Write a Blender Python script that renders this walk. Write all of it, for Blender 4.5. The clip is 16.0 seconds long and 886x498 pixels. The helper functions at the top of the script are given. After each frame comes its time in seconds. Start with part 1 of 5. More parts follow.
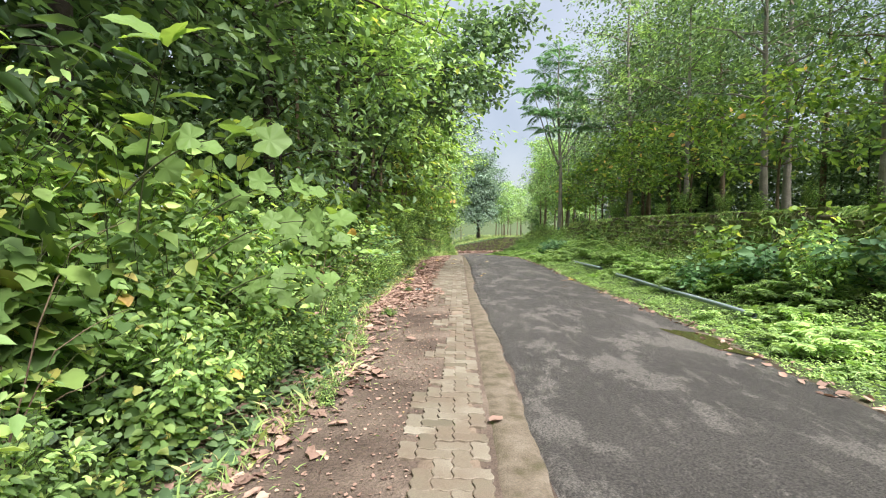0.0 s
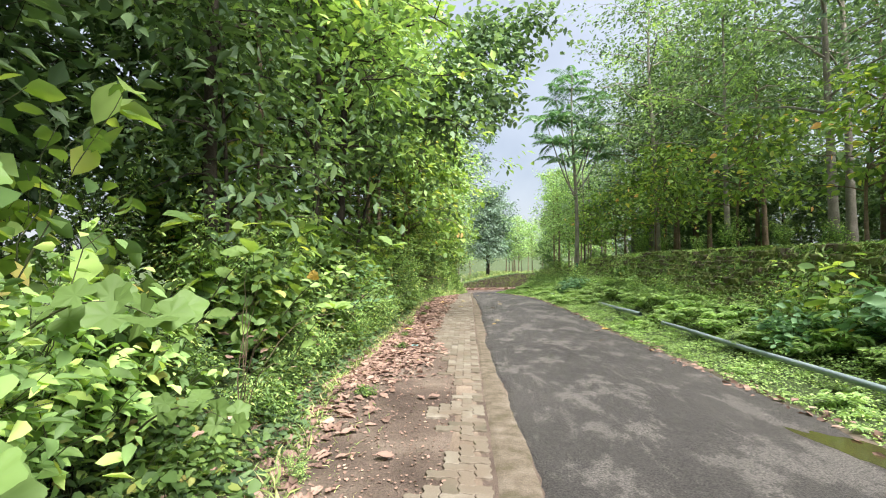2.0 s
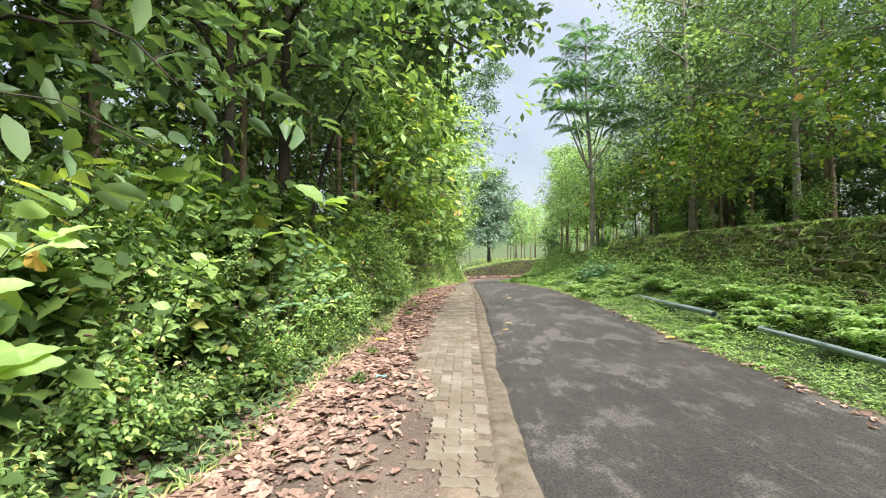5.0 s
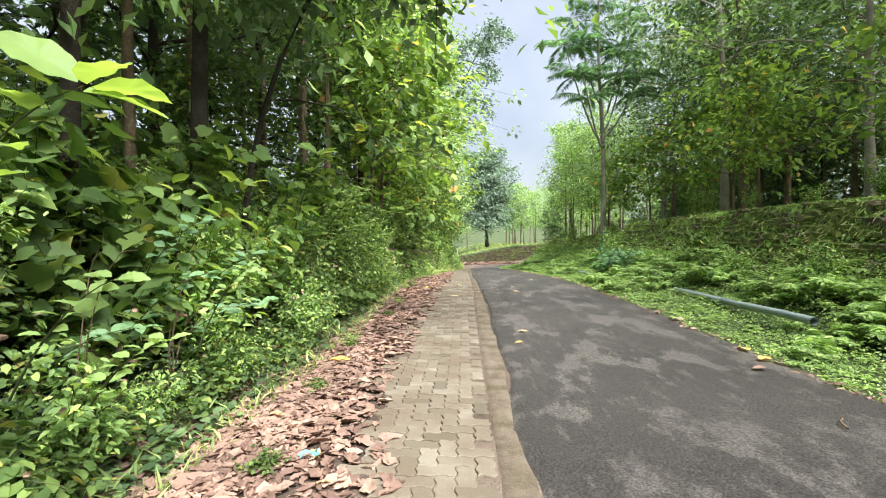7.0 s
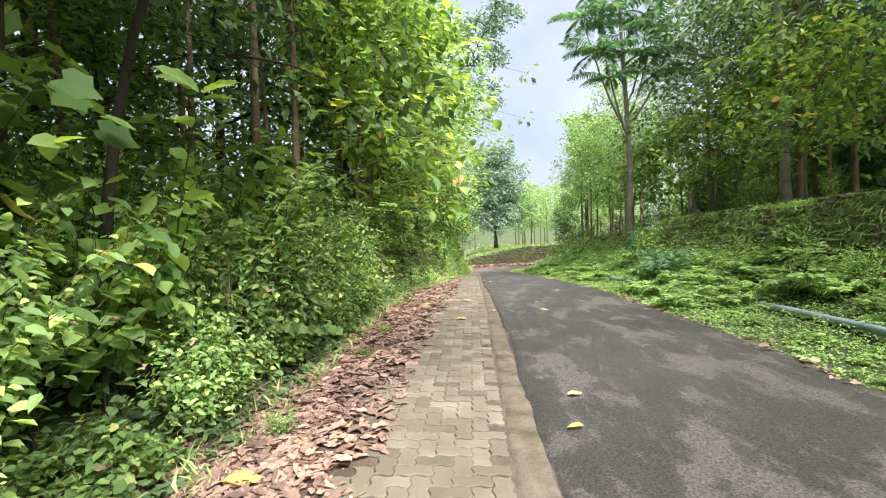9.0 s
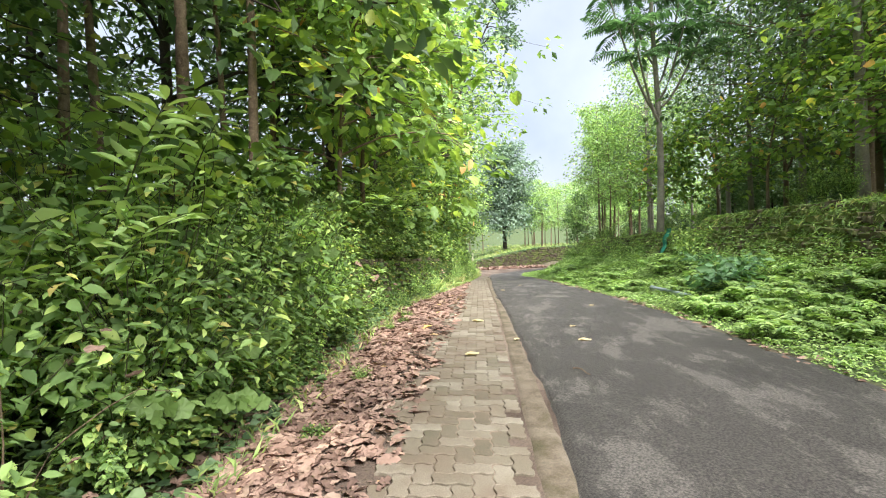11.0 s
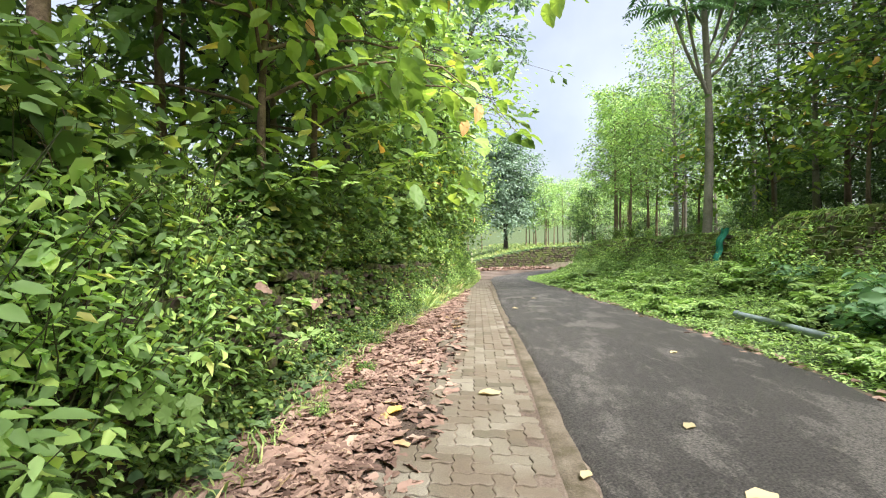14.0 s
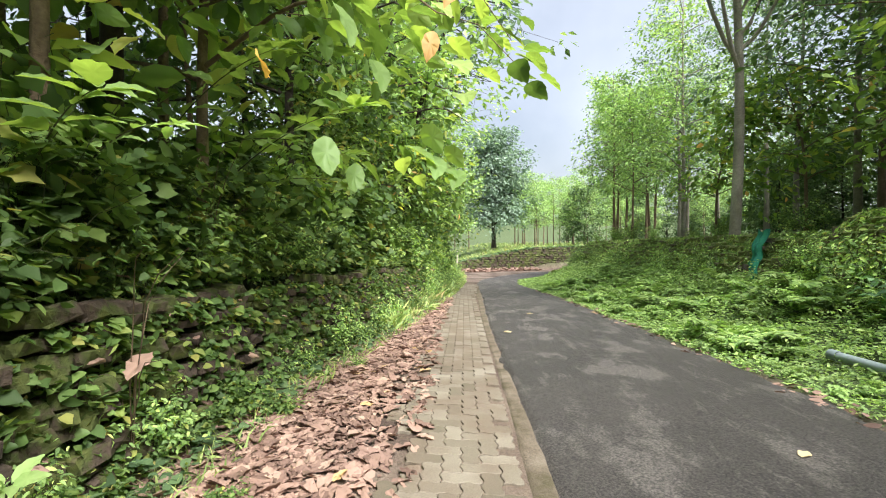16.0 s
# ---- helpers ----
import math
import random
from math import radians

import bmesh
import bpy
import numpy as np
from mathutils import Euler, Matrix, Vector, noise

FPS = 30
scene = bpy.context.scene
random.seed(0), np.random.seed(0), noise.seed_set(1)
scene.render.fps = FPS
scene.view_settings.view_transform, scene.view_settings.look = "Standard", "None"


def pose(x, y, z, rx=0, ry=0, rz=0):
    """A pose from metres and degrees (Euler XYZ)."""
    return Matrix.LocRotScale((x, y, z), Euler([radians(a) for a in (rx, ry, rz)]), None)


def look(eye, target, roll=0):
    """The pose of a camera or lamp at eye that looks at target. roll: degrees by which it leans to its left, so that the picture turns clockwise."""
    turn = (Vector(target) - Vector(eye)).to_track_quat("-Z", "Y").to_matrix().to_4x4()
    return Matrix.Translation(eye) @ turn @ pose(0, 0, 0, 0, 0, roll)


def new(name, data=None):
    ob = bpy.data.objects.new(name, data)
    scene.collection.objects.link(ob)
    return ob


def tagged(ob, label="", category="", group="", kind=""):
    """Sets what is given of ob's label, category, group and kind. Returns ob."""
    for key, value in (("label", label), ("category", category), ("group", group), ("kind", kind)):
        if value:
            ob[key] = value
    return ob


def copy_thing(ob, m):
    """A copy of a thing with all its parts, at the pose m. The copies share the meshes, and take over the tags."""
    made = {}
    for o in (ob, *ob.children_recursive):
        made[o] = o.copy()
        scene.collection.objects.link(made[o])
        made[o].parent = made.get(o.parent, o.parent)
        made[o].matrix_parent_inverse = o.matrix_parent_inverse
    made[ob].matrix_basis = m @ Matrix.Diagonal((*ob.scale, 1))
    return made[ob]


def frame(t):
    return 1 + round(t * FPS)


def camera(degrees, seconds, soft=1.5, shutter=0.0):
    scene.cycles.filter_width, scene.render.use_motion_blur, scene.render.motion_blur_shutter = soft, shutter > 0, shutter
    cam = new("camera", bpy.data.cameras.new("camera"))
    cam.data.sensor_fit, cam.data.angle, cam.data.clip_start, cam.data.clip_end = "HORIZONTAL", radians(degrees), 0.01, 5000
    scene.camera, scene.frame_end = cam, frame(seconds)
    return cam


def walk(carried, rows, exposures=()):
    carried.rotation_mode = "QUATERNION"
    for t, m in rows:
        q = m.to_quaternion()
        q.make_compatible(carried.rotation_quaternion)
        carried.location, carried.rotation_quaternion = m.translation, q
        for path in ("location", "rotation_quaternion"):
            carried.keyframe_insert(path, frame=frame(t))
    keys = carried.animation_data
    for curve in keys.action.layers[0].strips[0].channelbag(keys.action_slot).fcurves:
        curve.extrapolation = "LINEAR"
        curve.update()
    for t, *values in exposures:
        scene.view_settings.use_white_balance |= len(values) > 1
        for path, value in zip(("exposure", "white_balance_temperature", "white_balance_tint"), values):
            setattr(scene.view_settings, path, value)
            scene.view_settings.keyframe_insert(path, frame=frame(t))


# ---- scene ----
cam = camera(87.0, 16.0, 1.1)
PATH = [
    (0.0, 0.0, -0.0, 1.5, 87.86, 0.0, -0.0),
    (0.5, 0.06, 0.626, 1.508, 88.81, -0.08, 0.35),
    (1.0, 0.094, 1.237, 1.548, 90.22, -0.01, 0.33),
    (1.5, 0.099, 1.832, 1.583, 91.61, 0.29, 0.67),
    (2.0, 0.124, 2.455, 1.582, 92.25, 0.38, 1.13),
    (2.5, 0.106, 3.049, 1.557, 92.08, 0.76, 1.38),
    (3.0, 0.163, 3.662, 1.532, 91.87, 0.9, 1.77),
    (3.5, 0.161, 4.26, 1.529, 91.79, 1.05, 1.76),
    (4.0, 0.195, 4.861, 1.51, 91.48, 1.03, 1.94),
    (4.5, 0.231, 5.51, 1.493, 91.22, 0.93, 1.44),
    (7.0, 0.317, 8.705, 1.437, 88.96, 0.82, 0.74),
    (7.5, 0.364, 9.362, 1.454, 89.32, 0.75, 1.25),
    (8.0, 0.364, 9.986, 1.46, 89.47, 1.05, 1.35),
    (8.5, 0.374, 10.673, 1.446, 89.47, 1.41, 1.54),
    (9.0, 0.384, 11.373, 1.469, 89.22, 2.02, 1.69),
    (11.5, 0.365, 14.199, 1.541, 89.35, 1.94, 2.61),
    (12.0, 0.386, 14.798, 1.571, 89.52, 2.05, 2.47),
    (12.5, 0.322, 15.398, 1.575, 89.62, 2.31, 2.18),
    (13.0, 0.318, 15.988, 1.579, 89.44, 2.16, 2.39),
    (13.5, 0.309, 16.593, 1.581, 89.14, 1.71, 2.31),
    (14.0, 0.331, 17.196, 1.592, 88.94, 1.25, 2.27),
    (14.5, 0.371, 17.85, 1.614, 88.62, 1.0, 1.95),
    (15.0, 0.388, 18.485, 1.613, 88.58, 0.72, 1.69),
    (15.5, 0.469, 19.114, 1.639, 88.71, 0.61, 1.41),
    (16.0, 0.516, 19.743, 1.637, 88.7, 0.62, 0.76),
]
walk(cam, [(t, pose(x, y, z, rx, ry, rz)) for t, x, y, z, rx, ry, rz in PATH], [(0, 1.29), (3, 1.43), (4.5, 1.43), (9, 1.56), (12, 1.65), (14.5, 1.52), (16, 1.46)])

# ---- sky and sun: bright overcast ----
world = bpy.data.worlds.new("sky")
scene.world = world
world.use_nodes = True
wn, wl = world.node_tree.nodes, world.node_tree.links
wn.clear()
sky = wn.new("ShaderNodeTexSky")
sky.sky_type, sky.sun_disc = "NISHITA", False
sky.sun_elevation, sky.sun_rotation = radians(53), radians(148)
sky.air_density, sky.dust_density = 1.4, 3.0
cloud = wn.new("ShaderNodeTexNoise")
cloud.inputs["Scale"].default_value, cloud.inputs["Detail"].default_value = 2.2, 6.0
cloud_ramp = wn.new("ShaderNodeValToRGB")
cloud_ramp.color_ramp.elements[0].position, cloud_ramp.color_ramp.elements[0].color = 0.36, (2.85, 3.12, 3.8, 1)
cloud_ramp.color_ramp.elements[1].position, cloud_ramp.color_ramp.elements[1].color = 0.62, (4.7, 4.92, 5.55, 1)
cover = wn.new("ShaderNodeMixRGB")
cover.inputs[0].default_value = 0.7
back = wn.new("ShaderNodeBackground")
back.inputs["Strength"].default_value = 0.082
wout = wn.new("ShaderNodeOutputWorld")
wl.new(cloud.outputs["Fac"], cloud_ramp.inputs["Fac"])
wl.new(sky.outputs["Color"], cover.inputs[1])
wl.new(cloud_ramp.outputs["Color"], cover.inputs[2])
wl.new(cover.outputs["Color"], back.inputs["Color"])
wl.new(back.outputs["Background"], wout.inputs["Surface"])
sun = new("sun", bpy.data.lights.new("sun", "SUN"))
sun.data.energy, sun.data.angle, sun.data.color = 5.0, radians(35), (1.0, 0.96, 0.92)
sun.matrix_world = look((14, -22, 35), (0, 0, 0))

# ---- materials ----
def nodes_of(name):
    m = bpy.data.materials.new(name)
    m.use_nodes = True
    n, l = m.node_tree.nodes, m.node_tree.links
    return m, n, l, n["Principled BSDF"], n["Material Output"]


def ramp(n, stops):
    r = n.new("ShaderNodeValToRGB")
    e = r.color_ramp.elements
    while len(e) < len(stops):
        e.new(0.5)
    for el, (p, c) in zip(e, stops):
        el.position, el.color = p, (*c, 1)
    return r


def noise_tex(n, l, scale, detail=5.0, rough=0.6):
    tc = n.new("ShaderNodeNewGeometry")
    t = n.new("ShaderNodeTexNoise")
    t.inputs["Scale"].default_value, t.inputs["Detail"].default_value = scale, detail
    t.inputs["Roughness"].default_value = rough
    l.new(tc.outputs["Position"], t.inputs["Vector"])
    return t


def mixc(n, l, fac, a, b):
    m = n.new("ShaderNodeMixRGB")
    for sock, v in zip(m.inputs, (fac, a, b)):
        if hasattr(v, "is_output"):
            l.new(v, sock)
        elif isinstance(v, tuple):
            sock.default_value = (*v, 1)
        else:
            sock.default_value = v
    return m.outputs[0]


def bump(n, l, height, p, strength, dist):
    b = n.new("ShaderNodeBump")
    b.inputs["Strength"].default_value, b.inputs["Distance"].default_value = strength, dist
    l.new(height, b.inputs["Height"])
    l.new(b.outputs["Normal"], p.inputs["Normal"])


def leaf_mat(name, stops, glow, rough=0.5, fac=0.27, rich=0.79, tints=((1.14, 1.02, 1.1), (2.08, 1.85, 2.0))):
    """A leaf: colour differs leaf by leaf, light passes through."""
    m, n, l, p, out = nodes_of(name)
    geo = n.new("ShaderNodeNewGeometry")
    r = ramp(n, stops)
    l.new(geo.outputs["Random Per Island"], r.inputs["Fac"])
    t = noise_tex(n, l, 1.1, 3)
    vr = ramp(n, [(0.3, tints[0]), (0.7, tints[1])])
    l.new(t.outputs["Fac"], vr.inputs["Fac"])
    mul = n.new("ShaderNodeMixRGB")
    mul.blend_type, mul.inputs[0].default_value = "MULTIPLY", 1.0
    soft = n.new("ShaderNodeHueSaturation")
    soft.inputs["Saturation"].default_value = rich
    l.new(r.outputs["Color"], soft.inputs["Color"])
    l.new(soft.outputs["Color"], mul.inputs[1])
    l.new(vr.outputs["Color"], mul.inputs[2])
    l.new(mul.outputs[0], p.inputs["Base Color"])
    p.inputs["Roughness"].default_value = rough
    p.inputs["Specular IOR Level"].default_value = 0.26
    tr = n.new("ShaderNodeBsdfTranslucent")
    gl = n.new("ShaderNodeMixRGB")
    gl.blend_type, gl.inputs[0].default_value = "MULTIPLY", 1.0
    gl.inputs[2].default_value = (*glow, 1)
    l.new(mul.outputs[0], gl.inputs[1])
    l.new(gl.outputs[0], tr.inputs["Color"])
    mx = n.new("ShaderNodeMixShader")
    mx.inputs[0].default_value = fac
    l.new(p.outputs[0], mx.inputs[1])
    l.new(tr.outputs[0], mx.inputs[2])
    l.new(mx.outputs[0], out.inputs["Surface"])
    return m


def rough_mat(name, stops, scale, fine, bumps, rough=0.85, grain=0.25, spec=0.35):
    """A mineral or bark surface: broad colour changes, fine grain and relief."""
    m, n, l, p, out = nodes_of(name)
    a, b = noise_tex(n, l, scale, 6), noise_tex(n, l, fine, 4, 0.7)
    r = ramp(n, stops)
    l.new(a.outputs["Fac"], r.inputs["Fac"])
    g = ramp(n, [(0.3, (1 - grain,) * 3), (0.7, (1 + grain,) * 3)])
    l.new(b.outputs["Fac"], g.inputs["Fac"])
    mul = n.new("ShaderNodeMixRGB")
    mul.blend_type, mul.inputs[0].default_value = "MULTIPLY", 1.0
    l.new(r.outputs["Color"], mul.inputs[1])
    l.new(g.outputs["Color"], mul.inputs[2])
    l.new(mul.outputs[0], p.inputs["Base Color"])
    p.inputs["Roughness"].default_value, p.inputs["Specular IOR Level"].default_value = rough, spec
    bump(n, l, b.outputs["Fac"], p, bumps, 0.02)
    return m


def asphalt_mat():
    m, n, l, p, out = nodes_of("worn_asphalt")
    broad, mid, fine = noise_tex(n, l, 0.35, 5), noise_tex(n, l, 1.0, 10, 0.66), noise_tex(n, l, 55, 6, 0.8)
    stretch = n.new("ShaderNodeMapping")
    stretch.inputs["Scale"].default_value = (1.7, 0.9, 1.0)
    l.new(mid.inputs["Vector"].links[0].from_socket, stretch.inputs["Vector"])
    l.new(stretch.outputs[0], mid.inputs["Vector"])
    base = ramp(n, [(0.3, (0.056, 0.051, 0.05)), (0.7, (0.098, 0.089, 0.085))])
    l.new(broad.outputs["Fac"], base.inputs["Fac"])
    worn = ramp(n, [(0.5, (0, 0, 0)), (0.545, (0.16, 0.16, 0.16)), (0.575, (0.72, 0.72, 0.72))])
    l.new(mid.outputs["Fac"], worn.inputs["Fac"])
    c = mixc(n, l, worn.outputs["Color"], base.outputs["Color"], (0.19, 0.176, 0.165))
    # thin pale scuffs running across the lane
    scuff = noise_tex(n, l, 2.4, 9, 0.72)
    slant = n.new("ShaderNodeMapping")
    slant.inputs["Rotation"].default_value = (0, 0, radians(24))
    slant.inputs["Scale"].default_value = (2.6, 0.7, 1.0)
    l.new(scuff.inputs["Vector"].links[0].from_socket, slant.inputs["Vector"])
    l.new(slant.outputs[0], scuff.inputs["Vector"])
    thin = ramp(n, [(0.56, (0, 0, 0)), (0.62, (0.55, 0.55, 0.55))])
    l.new(scuff.outputs["Fac"], thin.inputs["Fac"])
    c = mixc(n, l, thin.outputs["Color"], c, (0.185, 0.17, 0.158))
    chips = n.new("ShaderNodeTexVoronoi")
    chips.inputs["Scale"].default_value = 62
    l.new(fine.inputs["Vector"].links[0].from_socket, chips.inputs["Vector"])
    both = n.new("ShaderNodeMath")
    both.operation = "MULTIPLY_ADD"
    both.inputs[1].default_value = 0.28
    l.new(chips.outputs["Distance"], both.inputs[0])
    l.new(fine.outputs["Fac"], both.inputs[2])
    g = ramp(n, [(0.46, (1.7, 1.67, 1.63)), (0.76, (0.42, 0.42, 0.43))])
    l.new(both.outputs[0], g.inputs["Fac"])
    mul = n.new("ShaderNodeMixRGB")
    mul.blend_type, mul.inputs[0].default_value = "MULTIPLY", 1.0
    l.new(c, mul.inputs[1])
    l.new(g.outputs["Color"], mul.inputs[2])
    l.new(mul.outputs[0], p.inputs["Base Color"])
    p.inputs["Roughness"].default_value = 0.62
    bump(n, l, g.outputs["Color"], p, 0.9, 0.012)
    return m


BROWN_TINTS = ((0.98, 0.92, 0.84), (1.58, 1.46, 1.28))
GREENS = [(0.0, (0.0524, 0.1231, 0.0228)), (0.45, (0.1049, 0.2337, 0.0388)), (0.8, (0.1924, 0.3663, 0.0539)), (0.97, (0.3277, 0.5001, 0.0674)), (1.0, (0.342, 0.3078, 0.0513))]
M_VINE = leaf_mat("vine_leaf", [(0.0, (0.02652, 0.06708, 0.01131)), (0.5, (0.05616, 0.1287, 0.01872)), (0.9, (0.1131, 0.2067, 0.02808)), (1.0, (0.2262, 0.2262, 0.0312))], (1.9, 1.9, 0.9), 0.55, 0.3, 0.84)
M_BUSH = leaf_mat("bush_leaf", GREENS, (1.8, 1.9, 0.8), 0.5, 0.3)
M_TEAK = leaf_mat("teak_leaf", [(0.0, (0.04082, 0.1159, 0.01905)), (0.5, (0.09526, 0.2177, 0.02994)), (0.9, (0.1905, 0.3407, 0.04082)), (0.97, (0.3266, 0.3951, 0.05443)), (1.0, (0.5443, 0.2722, 0.06804))], (2.0, 1.9, 0.7), 0.5, 0.42)
# low saturation and bluish tints paint distance haze into the canopy green
M_CANOPY = leaf_mat("canopy_leaf", [(0.0, (0.04125, 0.1, 0.025)), (0.5, (0.09, 0.1938, 0.04125)), (1.0, (0.175, 0.3125, 0.06875))], (1.8, 1.9, 0.9), 0.5, 0.27, 0.62, ((1.04, 1.02, 1.3), (1.82, 1.8, 2.15)))
# dark leaves: part of the wood's shade is put into their colour
M_SHADE = leaf_mat("shade_toned_leaf", [(0.0, (0.033, 0.082, 0.025)), (0.6, (0.066, 0.14, 0.037)), (1.0, (0.125, 0.225, 0.057))], (1.7, 1.8, 0.8), 0.5, 0.25, 0.76, ((0.98, 0.95, 1.05), (1.74, 1.65, 1.75)))
M_LIGHTTREE = leaf_mat("young_tree_leaf", [(0.0, (0.06415, 0.1437, 0.03208)), (0.5, (0.1366, 0.2804, 0.05619)), (1.0, (0.2566, 0.417, 0.08019))], (1.8, 1.8, 0.8), 0.5, 0.3, 0.76, ((1.15, 1.1, 1.2), (2.1, 2.0, 2.2)))
# greyed and blued the same way: haze as leaf colour
M_GREY = leaf_mat("hazed_grey_green_leaf", [(0.0, (0.0473, 0.101, 0.0405)), (0.5, (0.0945, 0.189, 0.081)), (1.0, (0.176, 0.284, 0.135))], (1.5, 1.7, 1.0), 0.5, 0.27, 0.62, ((1.04, 1.02, 1.3), (1.82, 1.8, 2.15)))
M_BLUEGREEN = leaf_mat("blue_green_leaf", [(0.0, (0.05, 0.12, 0.045)), (0.5, (0.085, 0.2, 0.075)), (1.0, (0.14, 0.28, 0.11))], (1.5, 1.7, 1.0), 0.5, 0.27, 0.8, ((1.08, 1.04, 1.1), (1.85, 1.8, 1.8)))
M_FERN = leaf_mat("verge_weed_leaf", [(0.0, (0.07, 0.16, 0.03)), (0.45, (0.135, 0.275, 0.046)), (1.0, (0.245, 0.41, 0.075))], (1.7, 1.8, 0.9))
M_GRASS = leaf_mat("grass_blade", [(0.0, (0.085, 0.175, 0.028)), (0.6, (0.16, 0.29, 0.044)), (0.9, (0.28, 0.37, 0.07)), (1.0, (0.3888, 0.3285, 0.1458))], (1.8, 1.9, 0.8))
M_DRY = leaf_mat("dry_leaf", [(0.0, (0.1099, 0.06339, 0.05409)), (0.4, (0.2028, 0.1225, 0.1031)), (0.8, (0.2705, 0.169, 0.1437)), (0.985, (0.3381, 0.2366, 0.1985)), (1.0, (0.4226, 0.2705, 0.06762))], (1.1, 0.9, 0.7), 0.75, 0.12, 0.74, BROWN_TINTS)
M_YELLOW = leaf_mat("yellow_leaf", [(0.0, (0.6, 0.36, 0.03)), (1.0, (0.72, 0.5, 0.08))], (1.2, 1.0, 0.5), 0.5, 0.2, 0.84, BROWN_TINTS)
M_PALE = leaf_mat("pale_fallen_leaf", [(0.0, (0.36, 0.31, 0.17)), (1.0, (0.44, 0.4, 0.25))], (1.2, 1.0, 0.6), 0.6, 0.15, 0.84, BROWN_TINTS)
M_BARK = rough_mat("dark_bark", [(0.3, (0.022, 0.017, 0.013)), (0.7, (0.06, 0.048, 0.038))], 2.5, 22, 0.9)
M_PALEBARK = rough_mat("pale_bark", [(0.3, (0.16, 0.14, 0.115)), (0.7, (0.33, 0.3, 0.26))], 2.0, 25, 0.5)
M_MIDBARK = rough_mat("brown_bark", [(0.3, (0.10, 0.07, 0.045)), (0.7, (0.22, 0.16, 0.11))], 3.0, 24, 0.8)
M_TWIG = rough_mat("green_stem", [(0.3, (0.04, 0.055, 0.02)), (0.7, (0.085, 0.095, 0.04))], 4.0, 30, 0.3)
M_ASPHALT = asphalt_mat()
M_SOIL = rough_mat("damp_soil", [(0.3, (0.10, 0.075, 0.055)), (0.55, (0.19, 0.145, 0.11)), (0.75, (0.28, 0.225, 0.175))], 0.9, 40, 0.6)
M_KERB = rough_mat("mossy_concrete", [(0.34, (0.08, 0.07, 0.04)), (0.5, (0.14, 0.112, 0.083)), (0.7, (0.2, 0.168, 0.133))], 4.5, 60, 0.8)
M_STONE = rough_mat("mossy_rubble", [(0.3, (0.06, 0.05, 0.03)), (0.42, (0.15, 0.12, 0.08)), (0.49, (0.12, 0.145, 0.04)), (0.64, (0.17, 0.19, 0.055)), (0.8, (0.24, 0.2, 0.14))], 1.6, 18, 0.9)
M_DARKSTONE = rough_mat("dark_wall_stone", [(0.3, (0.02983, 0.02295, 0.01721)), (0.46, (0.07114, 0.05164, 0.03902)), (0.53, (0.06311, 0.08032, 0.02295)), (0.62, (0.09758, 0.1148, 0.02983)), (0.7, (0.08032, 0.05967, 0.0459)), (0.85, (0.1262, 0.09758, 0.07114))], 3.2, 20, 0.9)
M_PIPE = rough_mat("weathered_grey_pipe", [(0.3, (0.2, 0.26, 0.27)), (0.7, (0.32, 0.38, 0.4))], 1.5, 30, 0.1, 0.4, 0.1)
M_NET = rough_mat("green_shade_net", [(0.3, (0.015, 0.15, 0.1)), (0.7, (0.04, 0.27, 0.19))], 4, 60, 0.3)
M_POST = rough_mat("pale_post", [(0.3, (0.42, 0.38, 0.3)), (0.7, (0.6, 0.55, 0.45))], 4, 40, 0.2)
M_BLUE = rough_mat("blue_plastic", [(0.3, (0.1, 0.25, 0.28)), (0.7, (0.2, 0.36, 0.38))], 9, 60, 0.2, 0.5)


def paver_mat():
    m, n, l, p, out = nodes_of("concrete_paver")
    oi = n.new("ShaderNodeObjectInfo")
    geo = n.new("ShaderNodeNewGeometry")
    add = n.new("ShaderNodeMath")
    add.operation = "ADD"
    l.new(oi.outputs["Random"], add.inputs[0])
    l.new(geo.outputs["Random Per Island"], add.inputs[1])
    fr = n.new("ShaderNodeMath")
    fr.operation = "FRACT"
    l.new(add.outputs[0], fr.inputs[0])
    base = ramp(n, [(0.0, (0.10, 0.086, 0.06)), (0.25, (0.155, 0.133, 0.1)), (0.7, (0.2, 0.175, 0.137)), (1.0, (0.245, 0.22, 0.177))])
    l.new(fr.outputs[0], base.inputs["Fac"])
    tc = n.new("ShaderNodeNewGeometry")
    dirt, fine = n.new("ShaderNodeTexNoise"), n.new("ShaderNodeTexNoise")
    dirt.inputs["Scale"].default_value, dirt.inputs["Detail"].default_value = 2.3, 6
    fine.inputs["Scale"].default_value, fine.inputs["Detail"].default_value = 120, 3
    l.new(tc.outputs["Position"], dirt.inputs["Vector"])
    l.new(tc.outputs["Position"], fine.inputs["Vector"])
    dr = ramp(n, [(0.4, (0, 0, 0)), (0.62, (0.88, 0.88, 0.88))])
    l.new(dirt.outputs["Fac"], dr.inputs["Fac"])
    c = mixc(n, l, dr.outputs["Color"], base.outputs["Color"], (0.145, 0.112, 0.083))
    g = ramp(n, [(0.3, (0.78,) * 3), (0.7, (1.18,) * 3)])
    l.new(fine.outputs["Fac"], g.inputs["Fac"])
    mul = n.new("ShaderNodeMixRGB")
    mul.blend_type, mul.inputs[0].default_value = "MULTIPLY", 1.0
    l.new(c, mul.inputs[1])
    l.new(g.outputs["Color"], mul.inputs[2])
    l.new(mul.outputs[0], p.inputs["Base Color"])
    p.inputs["Roughness"].default_value = 0.75
    bump(n, l, fine.outputs["Fac"], p, 0.3, 0.006)
    return m


M_PAVER = paver_mat()


